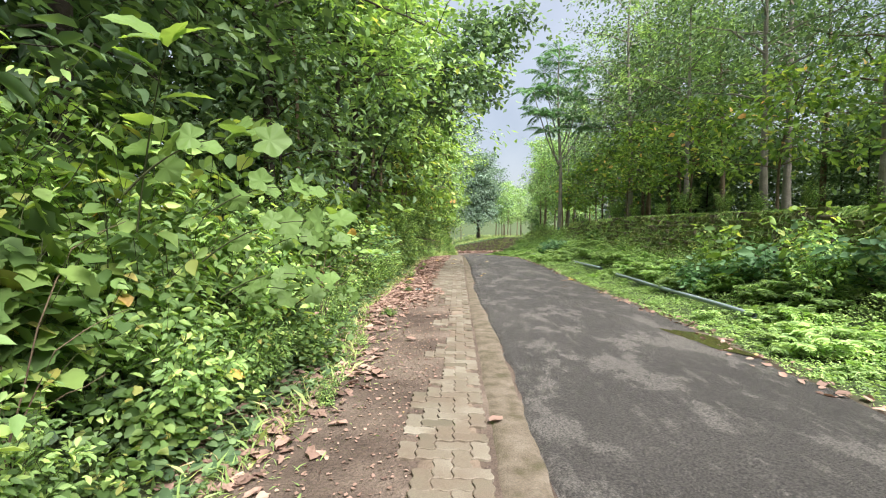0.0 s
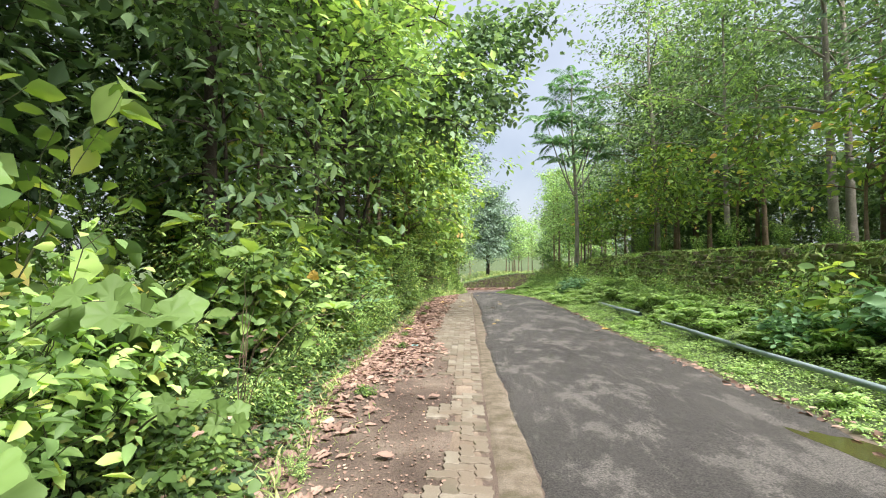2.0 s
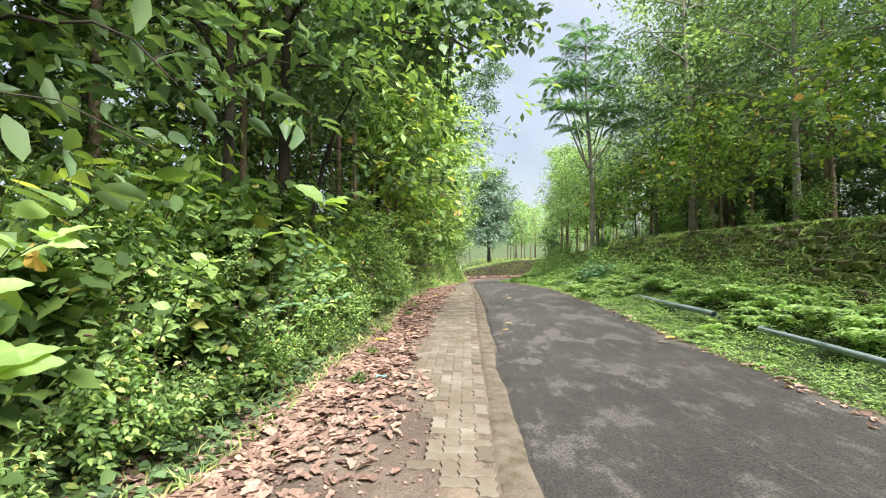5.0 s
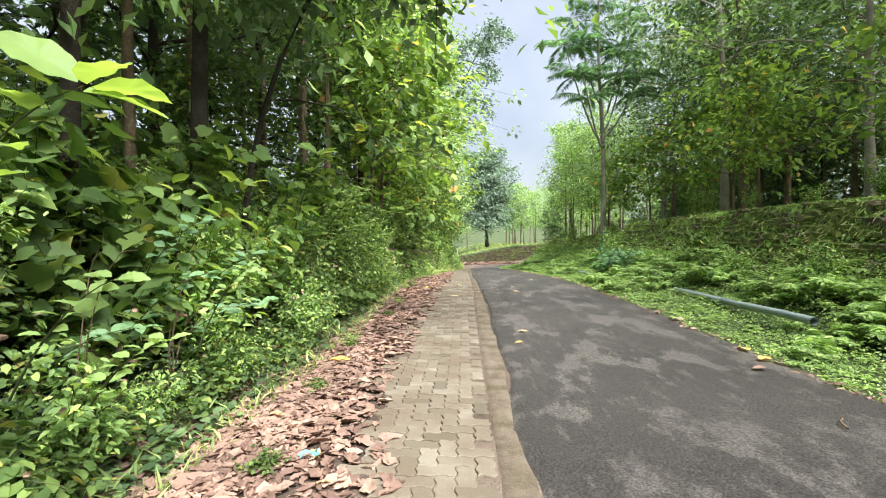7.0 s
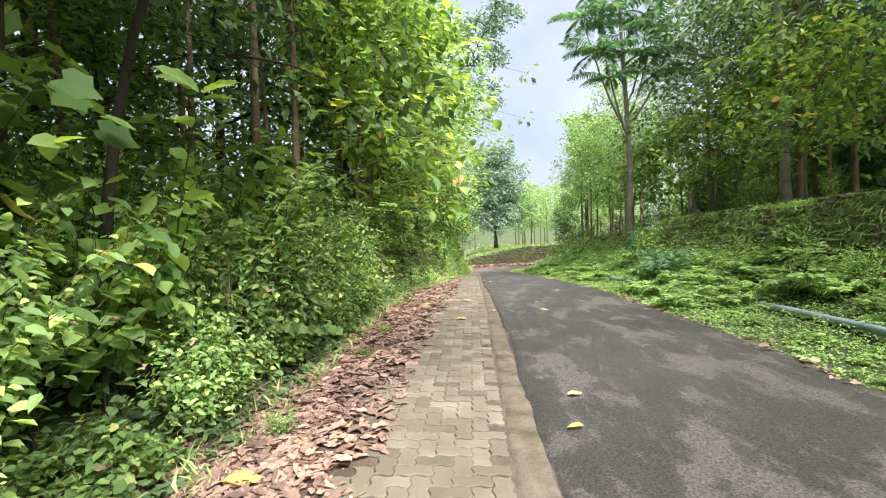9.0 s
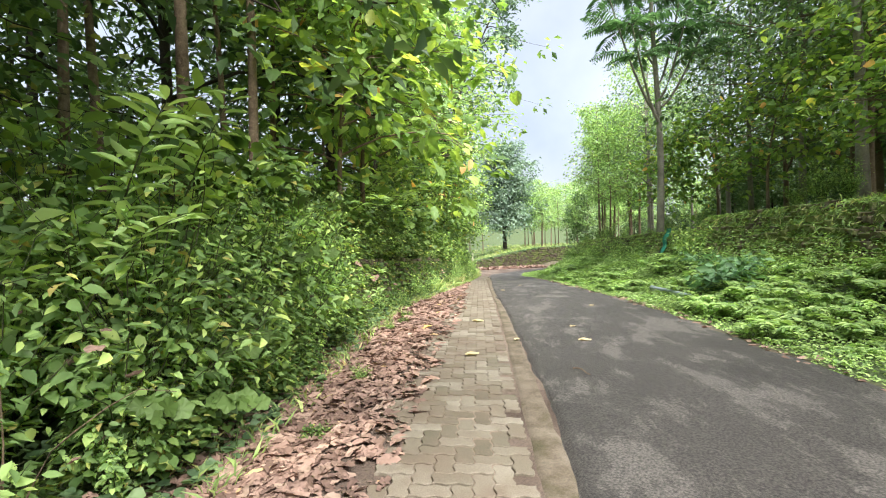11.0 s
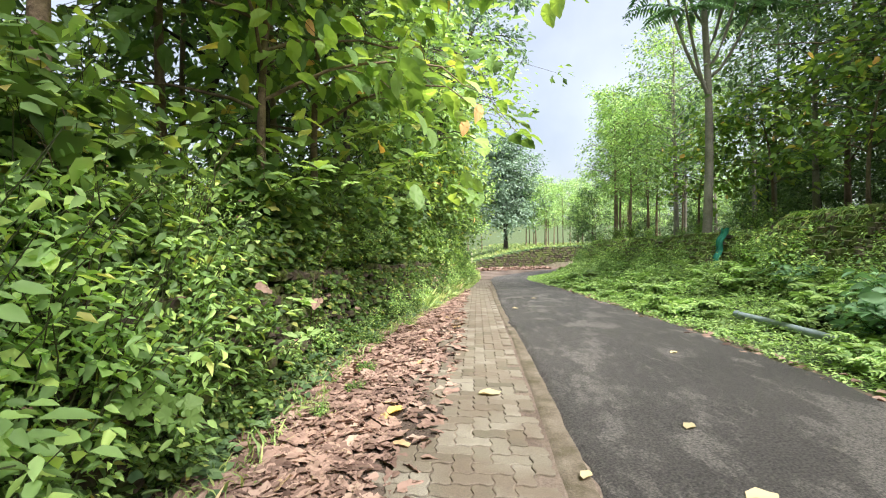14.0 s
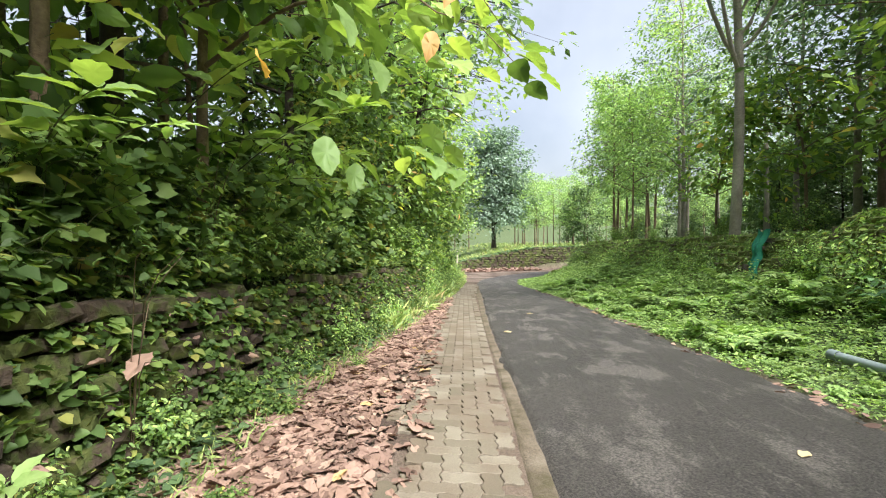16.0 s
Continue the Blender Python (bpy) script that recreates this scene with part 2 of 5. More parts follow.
def ground_mat():
    """Soil by the path, moss and weeds on the banks, told apart by noise."""
    m, n, l, p, out = nodes_of("forest_ground")
    a, b, c = noise_tex(n, l, 0.7, 7), noise_tex(n, l, 45, 4, 0.7), noise_tex(n, l, 6, 5)
    soil = ramp(n, [(0.36, (0.072, 0.048, 0.036)), (0.5, (0.138, 0.1, 0.078)), (0.64, (0.225, 0.175, 0.138))])
    l.new(a.outputs["Fac"], soil.inputs["Fac"])
    g = ramp(n, [(0.3, (0.7,) * 3), (0.7, (1.25,) * 3)])
    l.new(b.outputs["Fac"], g.inputs["Fac"])
    mul = n.new("ShaderNodeMixRGB")
    mul.blend_type, mul.inputs[0].default_value = "MULTIPLY", 1.0
    l.new(soil.outputs["Color"], mul.inputs[1])
    l.new(g.outputs["Color"], mul.inputs[2])
    attr = n.new("ShaderNodeAttribute")
    attr.attribute_name = "grown"
    gr = ramp(n, [(0.35, (0.04, 0.058, 0.02)), (0.65, (0.078, 0.118, 0.034))])
    l.new(c.outputs["Fac"], gr.inputs["Fac"])
    col = mixc(n, l, attr.outputs["Fac"], mul.outputs[0], gr.outputs["Color"])
    l.new(col, p.inputs["Base Color"])
    p.inputs["Roughness"].default_value = 0.88
    bump(n, l, b.outputs["Fac"], p, 0.95, 0.035)
    return m


M_GROUND = ground_mat()
M_WATER, _n, _l, _p, _o = nodes_of("murky_puddle")
_p.inputs["Base Color"].default_value, _p.inputs["Roughness"].default_value = (0.05, 0.047, 0.018, 1), 0.1

# ---- mesh helpers ----
rng = np.random.default_rng(7)


def mesh_np(name, V, F, mat, smooth=False):
    """A mesh from arrays of vertices and of faces with equal corner counts."""
    me = bpy.data.meshes.new(name)
    V, F = np.asarray(V, np.float32), np.asarray(F, np.int32)
    me.vertices.add(len(V))
    me.vertices.foreach_set("co", V.ravel())
    me.loops.add(F.size)
    me.loops.foreach_set("vertex_index", F.ravel())
    me.polygons.add(len(F))
    me.polygons.foreach_set("loop_start", np.arange(0, F.size, F.shape[1], dtype=np.int32))
    me.polygons.foreach_set("loop_total", np.full(len(F), F.shape[1], np.int32))
    if smooth:
        me.polygons.foreach_set("use_smooth", np.ones(len(F), bool))
    me.materials.append(mat)
    me.update(calc_edges=True)
    return me


def part(name, me, parent=None, label=""):
    ob = new(name, me)
    ob.parent = parent
    if label:
        tagged(ob, label)
    return ob


def unit(a):
    return a / np.maximum(np.linalg.norm(a, axis=-1, keepdims=True), 1e-9)


HEART = (np.array([(0, 0, 0), (.02, .36, .05), (.42, .5, .06), (.78, .26, .0), (1, 0, -.14), (.78, -.26, .0), (.42, -.5, .06), (.02, -.36, .05), (.45, 0, -.05)]),
         np.array([(0, 8, 2, 1), (8, 4, 3, 2), (0, 7, 6, 8), (8, 6, 5, 4)]))
OVATE = (np.array([(0, 0, 0), (.22, .36, .04), (.5, .5, .05), (.8, .3, -.02), (1, 0, -.16), (.8, -.3, -.02), (.5, -.5, .05), (.22, -.36, .04), (.5, 0, -.05)]),
         HEART[1])
_lu = [0, -.12, .1, .3, .5, .66, 1, .66, .5, .3, .1, -.12]
_lv = [0, .27, .52, .46, .53, .26, 0, -.26, -.53, -.46, -.52, -.27]
LOBED = (np.array([(u, v, .12 * abs(v) - .14 * max(u - .3, 0)) for u, v in zip(_lu, _lv)] + [(.38, 0, -.03)]), np.array([(12, (i + 1) % 12, i) for i in range(12)]))
KITE = (np.array([(0, 0, 0), (.45, .5, .1), (1, 0, -.08), (.45, -.5, .1)]), np.array([(0, 2, 1), (0, 3, 2)]))
BLADE = (np.array([(0, .5, 0), (0, -.5, 0), (.55, -.4, .0), (.55, .4, .0), (1, 0, -.25)]), np.array([(0, 1, 2), (0, 2, 3), (3, 2, 4)]))
SLIM = (np.array([(0, 0, 0), (.26, .42, .06), (.62, .36, .03), (1, 0, -.14), (.62, -.36, .03), (.26, -.42, .06)]), np.array([(0, 3, 2, 1), (0, 5, 4, 3)]))
CURL = (np.array([(0, 0, 0), (.2, .34, .05), (.55, .5, .10), (.8, .22, .03), (1, .04, .06), (.82, -.27, .0), (.5, -.46, .05), (.2, -.36, .08), (.5, 0, -.01)]),
        HEART[1])


def fine_leaf(u, v, rim=.1, sag=.16, ripple=.02):
    """A close-up leaf from its outline: a folded blade with a wavy rim."""
    n = len(u)
    c = np.array([.42, 0])
    ring = np.stack([u, v], -1)
    rows = [np.array([[.42, 0]]), c + (ring - c) * .5, ring]
    P = np.concatenate(rows)
    k = np.concatenate([[0], np.full(n, .5), np.ones(n)])
    a = np.concatenate([[0], np.arange(n), np.arange(n)]) * 2 * np.pi / n
    z = rim * np.abs(P[:, 1]) - sag * np.maximum(P[:, 0] - .2, 0) ** 2 + ripple * k * np.sin(a * 7)
    i = np.arange(n)
    j = (i + 1) % n
    F = np.concatenate([np.stack([0 * i, 1 + i, 1 + j], -1), np.stack([1 + i, 1 + n + i, 1 + n + j], -1), np.stack([1 + i, 1 + n + j, 1 + j], -1)])
    return np.column_stack([P, z]), F


_a = np.linspace(-np.pi, np.pi, 34, endpoint=False)
_r = (1 + .13 * np.cos(5 * _a)) * (1 - .5 * np.exp(-((np.abs(_a) - np.pi) / .3) ** 2))
FINE_VINE = fine_leaf(.46 + .46 * _r * np.cos(_a), .47 * _r * np.sin(_a))
_s = np.linspace(0, 1, 13)
_w = .5 * np.sin(np.pi * _s ** .8) ** .85
_l = np.linspace(0, 2 * np.pi, 14, endpoint=False)
_lr = 1 + .16 * np.cos(2 * _l) + .14 * np.cos(3 * _l + .5) + .13 * np.sin(5 * _l)
LITTER = fine_leaf(.45 + .5 * _lr * np.cos(_l), .5 * _lr * np.sin(_l), .2, .12, .07)
FINE_OVATE = fine_leaf(np.concatenate([_s, _s[-2:0:-1]]), np.concatenate([_w, -_w[-2:0:-1]]), .14, .25, .015)


def leaves(P, D, N, length, width, shape, crumple=.035):
    """Vertices and faces of leaves at P, growing along D, facing N."""
    T, F = shape
    D = unit(D)
    S = unit(np.cross(N, D))
    U = np.cross(D, S)
    length, width = np.broadcast_to(length, len(P)), np.broadcast_to(width, len(P))
    V = (P[:, None] + D[:, None] * (T[None, :, 0:1] * length[:, None, None])
         + S[:, None] * (T[None, :, 1:2] * width[:, None, None]) + U[:, None] * (T[None, :, 2:3] * length[:, None, None]))
    V = V + np.random.default_rng(len(P)).normal(0, crumple, V.shape) * length[:, None, None]
    FF = F[None] + (np.arange(len(P)) * len(T))[:, None, None]
    return V.reshape(-1, 3), FF.reshape(-1, F.shape[1])


def joined(pieces):
    Vs, Fs, k = [], [], 0
    for V, F in pieces:
        Vs.append(V), Fs.append(F + k)
        k += len(V)
    return np.concatenate(Vs), np.concatenate(Fs)


def tube(path, radii, sides=7):
    """A tapered tube along a path."""
    path, radii = np.asarray(path, float), np.asarray(radii, float)
    d = unit(np.gradient(path, axis=0))
    ref = np.where(np.abs(d[:, 2:3]) > 0.9, np.array([[1.0, 0, 0]]), np.array([[0, 0, 1.0]]))
    s = unit(np.cross(d, ref))
    u = np.cross(d, s)
    a = np.arange(sides) * 2 * np.pi / sides
    V = path[:, None] + (s[:, None] * np.cos(a)[None, :, None] + u[:, None] * np.sin(a)[None, :, None]) * radii[:, None, None]
    n = len(path)
    i, j = np.meshgrid(np.arange(n - 1), np.arange(sides), indexing="ij")
    k = (j + 1) % sides
    F = np.stack([i * sides + j, i * sides + k, (i + 1) * sides + k, (i + 1) * sides + j], -1).reshape(-1, 4)
    return V.reshape(-1, 3), F


def wave(x, y, s):
    """Smooth unevenness between about -1 and 1."""
    return (np.sin(x * 1.7 / s + 1.3 * np.sin(y * 1.1 / s)) + np.sin(y * 2.1 / s + 1.7 * np.sin(x * 0.9 / s + 2)) + np.sin((x + y) * 3.7 / s + 0.5)) / 3


# ---- plan ----
def line(pts):
    a = np.array(pts, float)
    return lambda y: np.interp(y, a[:, 0], a[:, 1])


level = line([(-50, 0), (14, 0), (18, .12), (21, .18), (24, .14), (28, -.02), (38, -.45), (46, -.8), (52, -1.1), (60, -1.2), (120, -1.2)])
asphalt_l = line([(-20, .5), (2.5, .6), (6.5, .76), (10, .76), (12.5, .78), (14, .9), (20, 1.05), (28, 1.2), (36, 1.6), (43, 1.85), (48, 2.4), (53, 4.0), (57, 7.0)])
asphalt_r = line([(-20, 3.4), (3.7, 3.62), (8, 3.93), (17, 3.97), (21, 3.8), (25, 3.82), (30, 3.9), (34, 4.0), (42, 3.8), (46, 4.4), (50, 6.4), (53, 9.0), (57, 13.0)])
paver_r = line([(-20, .1), (2.5, .3), (8, .45), (13, .62), (19, .82), (24, 1.0), (29, 1.13), (36, 1.42), (46, 2.1)])
paver_w = line([(-20, .6), (2, .6), (4.5, .42), (8, .34), (9.5, .4), (11.5, .72), (12.5, 1.04), (18, .98), (23, .82), (30, .85), (38, .8), (43, .5)])
grown_l = line([(-20, -1.6), (2.6, -1.6), (5, -1.3), (9, -1.75), (13, -1.6), (18, -1.35), (22, -1.3), (25, -1.1), (28, -.6), (33, 0.0), (40, .7), (48, 1.2), (60, 1.5)])
wall_x = line([(-20, 6.4), (8, 6.7), (20, 6.8), (30, 7.0), (37, 7.1), (46, 7.6), (50, 9.6), (53, 12.5), (56, 16.0)])
terrace = line([(-20, 1.7), (8, 1.85), (18, 2.0), (28, 1.95), (28.6, 1.6), (36, 1.45), (50, 1.2), (60, .9), (90, .9)])


def smooth(a):
    a = np.clip(a, 0, 1)
    return a * a * (3 - 2 * a)


def height(x, y):
    """The ground's height."""
    x, y = np.asarray(x, float), np.asarray(y, float)
    z = level(y) + 0 * x
    dl = grown_l(y) - x
    stone = smooth((y - 18.5) / 1.5) * smooth((34 - y) / 2)
    bank = 0.85 * smooth((dl + .1) / 2.4) * (1 - stone) + 1.05 * smooth((dl - .35) / .25) * stone
    bank = bank * smooth((52 - y) / 10) - 2.2 * smooth((dl - 6) / 14)
    z = z + np.where(dl > -.1, bank, 0)
    dr = (x - asphalt_r(y)) / np.maximum(wall_x(y) - asphalt_r(y), .5)
    verge = .5 * smooth((dr - .3) / .7) * smooth((56 - y) / 8)
    z = z + np.where(dr > 0, verge, 0)
    up = smooth((x - wall_x(y) - .75) / .4) * smooth((53.6 - y) / .6)
    z = np.where(up > 0, z + up * (terrace(y) - z), z)
    far = smooth((y - 61.2) / .5)
    z = z + far * (smooth((x + 2) / 9) * 1.5 + .25)
    off = np.maximum(grown_l(y) + .5 - x, 0) + np.maximum(x - asphalt_r(y) - .2, 0)
    z = z + wave(x, y, 1.3) * .05 * np.clip(off, 0, 1) + wave(x, y, 6) * .12 * np.clip(off / 6, 0, 1)
    out = np.maximum(np.hypot(x - 4, y - 30) - 90, 0)
    return z + out * .045 + wave(x, y, 60) * np.clip(out / 80, 0, 1) * 3


def axis(inner, step, outer, grow):
    a = list(np.arange(inner[0], inner[1] + step / 2, step))
    d = step
    while a[-1] < outer[1]:
        d *= grow
        a.append(a[-1] + d)
    d = step
    while a[0] > outer[0]:
        d *= grow
        a.insert(0, a[0] - d)
    return np.array(a)


def grid_mesh(name, X, Y, Z, mat, smooth_it=True):
    r, c = X.shape
    i, j = np.meshgrid(np.arange(r - 1), np.arange(c - 1), indexing="ij")
    k = i * c + j
    F = np.stack([k, k + 1, k + c + 1, k + c], -1).reshape(-1, 4)
    return mesh_np(name, np.stack([X, Y, Z], -1).reshape(-1, 3), F, mat, smooth_it)


# ---- ground, road, kerb ----
xs, ys = axis((-5, 9), .16, (-420, 420), 1.16), axis((-3, 60), .25, (-200, 700), 1.16)
X, Y = np.meshgrid(xs, ys)
Z = height(X, Y)
under = (X > asphalt_l(Y) + .1) & (X < asphalt_r(Y) - .1) & (Y < 56)
Z = np.where(under, Z - .04, Z)
Z = Z + np.where((X > grown_l(Y)) & (X < paver_r(Y)) & (Y < 50), wave(X, Y, .6) * .008 - .004, 0)
g_me = grid_mesh("ground", X, Y, Z, M_GROUND)
grown = np.maximum(smooth((grown_l(Y) + .25 - X + .2 * wave(X, Y, .5)) / .5), smooth((X - asphalt_r(Y) + .05 + .12 * wave(X, Y, .5)) / .3))
grown = np.where(Y > 61.2, 1.0, np.where((Y > 47) & (X > 1.2 + .3 * wave(X, Y, .8)), 0.0, grown))
grown = np.where((Y > 47) & (Y < 61.2) & (X > asphalt_r(Y) + .3) & (Y < 53), 1.0, grown)
at = g_me.attributes.new("grown", "FLOAT", "POINT")
at.data.foreach_set("value", grown.astype(np.float32).ravel())
tagged(new("ground", g_me), "damp brown soil shoulder and weedy green banks", "ground", kind="structure")

ys = np.concatenate([np.arange(-12, 34, .1), np.arange(34, 57.2, .3)])
us = np.linspace(0, 1, 44)
U, Y = np.meshgrid(us, ys)
knots = np.random.default_rng(31).normal(0, 1, (2, 700))
ragged = .016 * np.interp(Y, np.arange(700) * .11 - 13, knots[0]) + .022 * np.interp(Y, np.arange(700) * .45 - 13, knots[1])
L, R = asphalt_l(Y) + ragged, asphalt_r(Y) + .08 * wave(Y * 0 + 9, Y, .6)
X = L + (R - L) * U
crown = .035 * (1 - (2 * U - 1) ** 2) + .012
Z = level(Y) + crown + wave(X, Y, .9) * .006
Z = Z + .016 * smooth((Y - 11.5 - .25 * wave(X, X * 0, .8)) / .08)
Z = np.where((us[None] < .005) | (us[None] > .995), level(Y) - .03, Z)
tagged(new("road", grid_mesh("road", X, Y, Z, M_ASPHALT)), "narrow worn grey asphalt lane with pale scuffed patches", "road", kind="structure")
# the lane goes on round the bend to the right
a = np.linspace(0, 1, 30)
bx0, by0, bx1, by1 = 7.0 + a * 20, 57.0 + 1.4 * np.sin(a * 1.5), 13.0 + a * 16, 57.0 - 3.2 * np.sin(a * 1.3)
T = np.linspace(0, 1, 10)[:, None]
X, Y = bx0 + (bx1 - bx0) * T, by0 + (by1 - by0) * T
tagged(new("road_bend", grid_mesh("road_bend", X.T, Y.T, level(Y.T) + .02, M_ASPHALT)), "asphalt lane bending away behind the bank", "road", kind="structure")

ys = np.arange(-6, 43, .12)
us = np.linspace(0, 1, 7)
U, Y = np.meshgrid(us, ys)
L, R = paver_r(Y) + .015, asphalt_l(Y) + .05
X = L + (R - L) * U
Z = level(Y) + .012 + wave(X, Y, .3) * .006 - .03 * (U > .99) - .03 * (U < .01)
tagged(new("kerb", grid_mesh("kerb", X, Y, Z, M_KERB)), "flush strip of dirty mossy concrete beside the pavers", "kerb", kind="structure")

# ---- trees ----
def along(path, f):
    i = np.clip(f, 0, 1) * (len(path) - 1)
    k = np.minimum(i.astype(int), len(path) - 2)
    return path[k] + (path[k + 1] - path[k]) * (i - k)[:, None]


def make_tree(name, label, seed, tall, r0, low, spread, limbs, clusters, per, leaf, shape, bark, foliage,
              lean=(0, 0), droop=0.25, tuft=0.24, wide=0.5, rise=0.55, low_spread=1.0):
    """A tree at the origin: tapered trunk, limbs with twigs, a crown of single leaves."""
    g = np.random.default_rng(seed)
    root = tagged(new(name), label, "tree")
    f = np.linspace(0, 1, 12)
    top = np.array([lean[0], lean[1], tall * .93])
    trunk = np.stack([f ** 2.4 * top[0], f ** 2.4 * top[1], f * top[2]], -1) + np.stack([np.sin(f * 5 + seed), np.cos(f * 4 + seed * 2), f * 0], -1) * (f * tall * .018)[:, None]
    trunk[0, 2] = -.4
    rad = r0 * (1 - .86 * f) * (1 + .45 * np.exp(-f * 18))
    part("trunk", mesh_np("trunk", *tube(trunk, rad, 9), bark, True), root)
    wood, tips, dirs = [], [], []
    for i in range(limbs):
        h = low + (1 - low) * (i + g.random() * .8) / limbs * .97
        a = i * 2.4 + g.random() * .9 + seed
        size = spread * (low_spread + (1 - low_spread) * (h - low) / (1 - low)) * (1.1 - .62 * ((h - low) / (1 - low)) ** 1.5) * g.uniform(.7, 1.15)
        base = along(trunk, np.array([h]))[0]
        s = np.linspace(0, 1, 7)
        out = np.array([np.cos(a), np.sin(a), 0])
        p = base + out * (s * size)[:, None] + np.array([0, 0, 1]) * ((rise * s - droop * s * s) * size)[:, None]
        p += g.normal(0, .04, p.shape) * (s * size)[:, None]
        rr = max(.012, r0 * .42 * (1 - h * .6))
        wood.append(tube(p, rr * (1 - .85 * s) + .004, 5))
        m = max(2, int(clusters / limbs))
        c = along(p, .25 + .8 * g.random(m) ** .7)
        off = g.normal(0, 1, (m, 3)) * np.array([.24, .24, .17]) * size
        e = c + off
        for q, w in zip(c[: m // 2], e[: m // 2]):
            wood.append(tube(np.array([q, (q + w) / 2 + (0, 0, .05 * size), w]), np.array([rr * .28, rr * .2, .004]), 4))
        tips.append(e)
        dirs.append(unit(off + out * .3 * size))
    tagged(part("branching", mesh_np("branching", *joined(wood), bark, True), root), kind="stuff")
    tips, dirs = np.concatenate(tips), np.concatenate(dirs)
    n = len(tips) * per
    P = np.repeat(tips, per, 0) + g.normal(0, tuft, (n, 3)) * (1, 1, .75)
    D = unit(np.repeat(dirs, per, 0) * .5 + g.normal(0, .7, (n, 3)) * (1, 1, .45) + (0, 0, -.28))
    N = unit(g.normal(0, .45, (n, 3)) + (0, 0, 1) + D * .25)
    ln = leaf * g.uniform(.6, 1.25, n)
    part("crown", mesh_np("crown", *leaves(P, D, N, ln, ln * wide, shape, .01 if shape is FINE_OVATE else .035), foliage, shape is FINE_OVATE), root)
    return root


def make_frond_tree(name, label, seed, tall, r0, bark, foliage):
    """A slender tree whose stems end in whorls of long pinnate leaves."""
    g = np.random.default_rng(seed)
    root = tagged(new(name), label, "tree")
    f = np.linspace(0, 1, 16)
    wood, heads = [], []
    main = np.stack([.12 * np.sin(f * 6), .1 * np.cos(f * 5), f * tall], -1)
    main[0, 2] = -.4
    wood.append(tube(main, r0 * (1 - .8 * f) + .015, 9))
    heads += [main[-1], main[-2], main[-4]]
    for start, dx, dy, top in [(.42, -1.9, -.3, .78), (.5, 1.5, .6, .9), (.56, -.9, .8, .9), (.46, 1.0, -.7, .74), (.4, -1.2, -.8, .66), (.44, 1.9, .2, .68)]:
        q = along(main, np.array([start]))[0]
        s = np.linspace(0, 1, 8)
        p = q + np.stack([dx * s ** .8, dy * s ** .8, (tall * top - q[2]) * s ** 1.15], -1)
        wood.append(tube(p, r0 * (1 - start) * (.62 - .45 * s) + .01, 7))
        heads += [p[-1], p[-3]]
    part("trunk", mesh_np("trunk", *joined(wood), bark, True), root)
    P, D, N, ln, stalks = [], [], [], [], []
    for h in heads:
        for i in range(8):
            a, length = i * .785 + g.random() * .5, g.uniform(1.2, 2.0)
            up = g.uniform(.2, 1.0)
            out = np.array([np.cos(a), np.sin(a), 0])
            s = np.linspace(.0, 1, 19)
            path = h + out * (s * length)[:, None] + np.array([0, 0, 1]) * ((up * s - .65 * s * s) * length)[:, None]
            stalks.append(tube(path[::3], np.linspace(.012, .003, 7), 4))
            side = np.cross(out, (0, 0, 1))
            for sg in (-1, 1):
                P.append(path[2:])
                D.append(np.tile(side * sg + out * .35 + (0, 0, -.45), (17, 1)))
                N.append(np.tile(np.array([0, 0, 1.0]) + side * .2 * sg, (17, 1)))
                ln.append(.46 * np.sin(np.pi * (s[2:] * .78 + .14)) * length / 1.6)
    P, D, N, ln = np.concatenate(P), np.concatenate(D), np.concatenate(N), np.concatenate(ln)
    tagged(part("branching", mesh_np("branching", *joined(stalks), M_TWIG), root), kind="stuff")
    part("crown", mesh_np("crown", *leaves(P, D, N, ln, .075 + 0 * ln, KITE), foliage), root)
    return root


def put(ob, x, y, turn=0, size=1.0, sink=0.0, label=""):
    """A copy of a thing on the ground at x, y."""
    m = pose(x, y, float(height(x, y)) - sink, 0, 0, turn) @ Matrix.Scale(size, 4)
    c = copy_thing(ob, m)
    c.scale = (size, size, size)
    if label:
        tagged(c, label)
    return c


def drop_model(ob):
    """Removes the pattern that copies were taken from."""
    for o in (*ob.children_recursive, ob):
        bpy.data.objects.remove(o)


def forest(models, spots, group=""):
    for k, x, y, turn, size in spots:
        c = put(models[k], x, y, turn, size)
        if group:
            tagged(c, group=group)


# the row of tall trees on the terrace
R_MODELS = [
    make_tree("plantation_tree", "tall pale-trunked plantation tree with airy green crown", 11, 14, .125, .3, 3.1, 20, 120, 34, .2, KITE, M_PALEBARK, M_CANOPY, tuft=.34),
    make_tree("plantation_tree", "slender plantation tree with light green leaves", 12, 12.5, .11, .27, 2.8, 18, 110, 34, .21, KITE, M_PALEBARK, M_LIGHTTREE, tuft=.32),
    make_tree("plantation_tree", "dark-crowned tree on the terrace behind the wall", 13, 13.5, .12, .22, 3.4, 20, 120, 34, .21, KITE, M_MIDBARK, M_CANOPY, tuft=.36),
    make_tree("plantation_tree", "dense dark-crowned tree on the terrace behind the wall", 16, 13, .12, .2, 3.5, 22, 150, 38, .22, KITE, M_MIDBARK, M_SHADE, tuft=.38),
    make_tree("plantation_tree", "tree with loose open crown, its green greyed as by haze", 14, 15, .12, .3, 2.9, 18, 110, 32, .21, KITE, M_PALEBARK, M_GREY, tuft=.34),
]
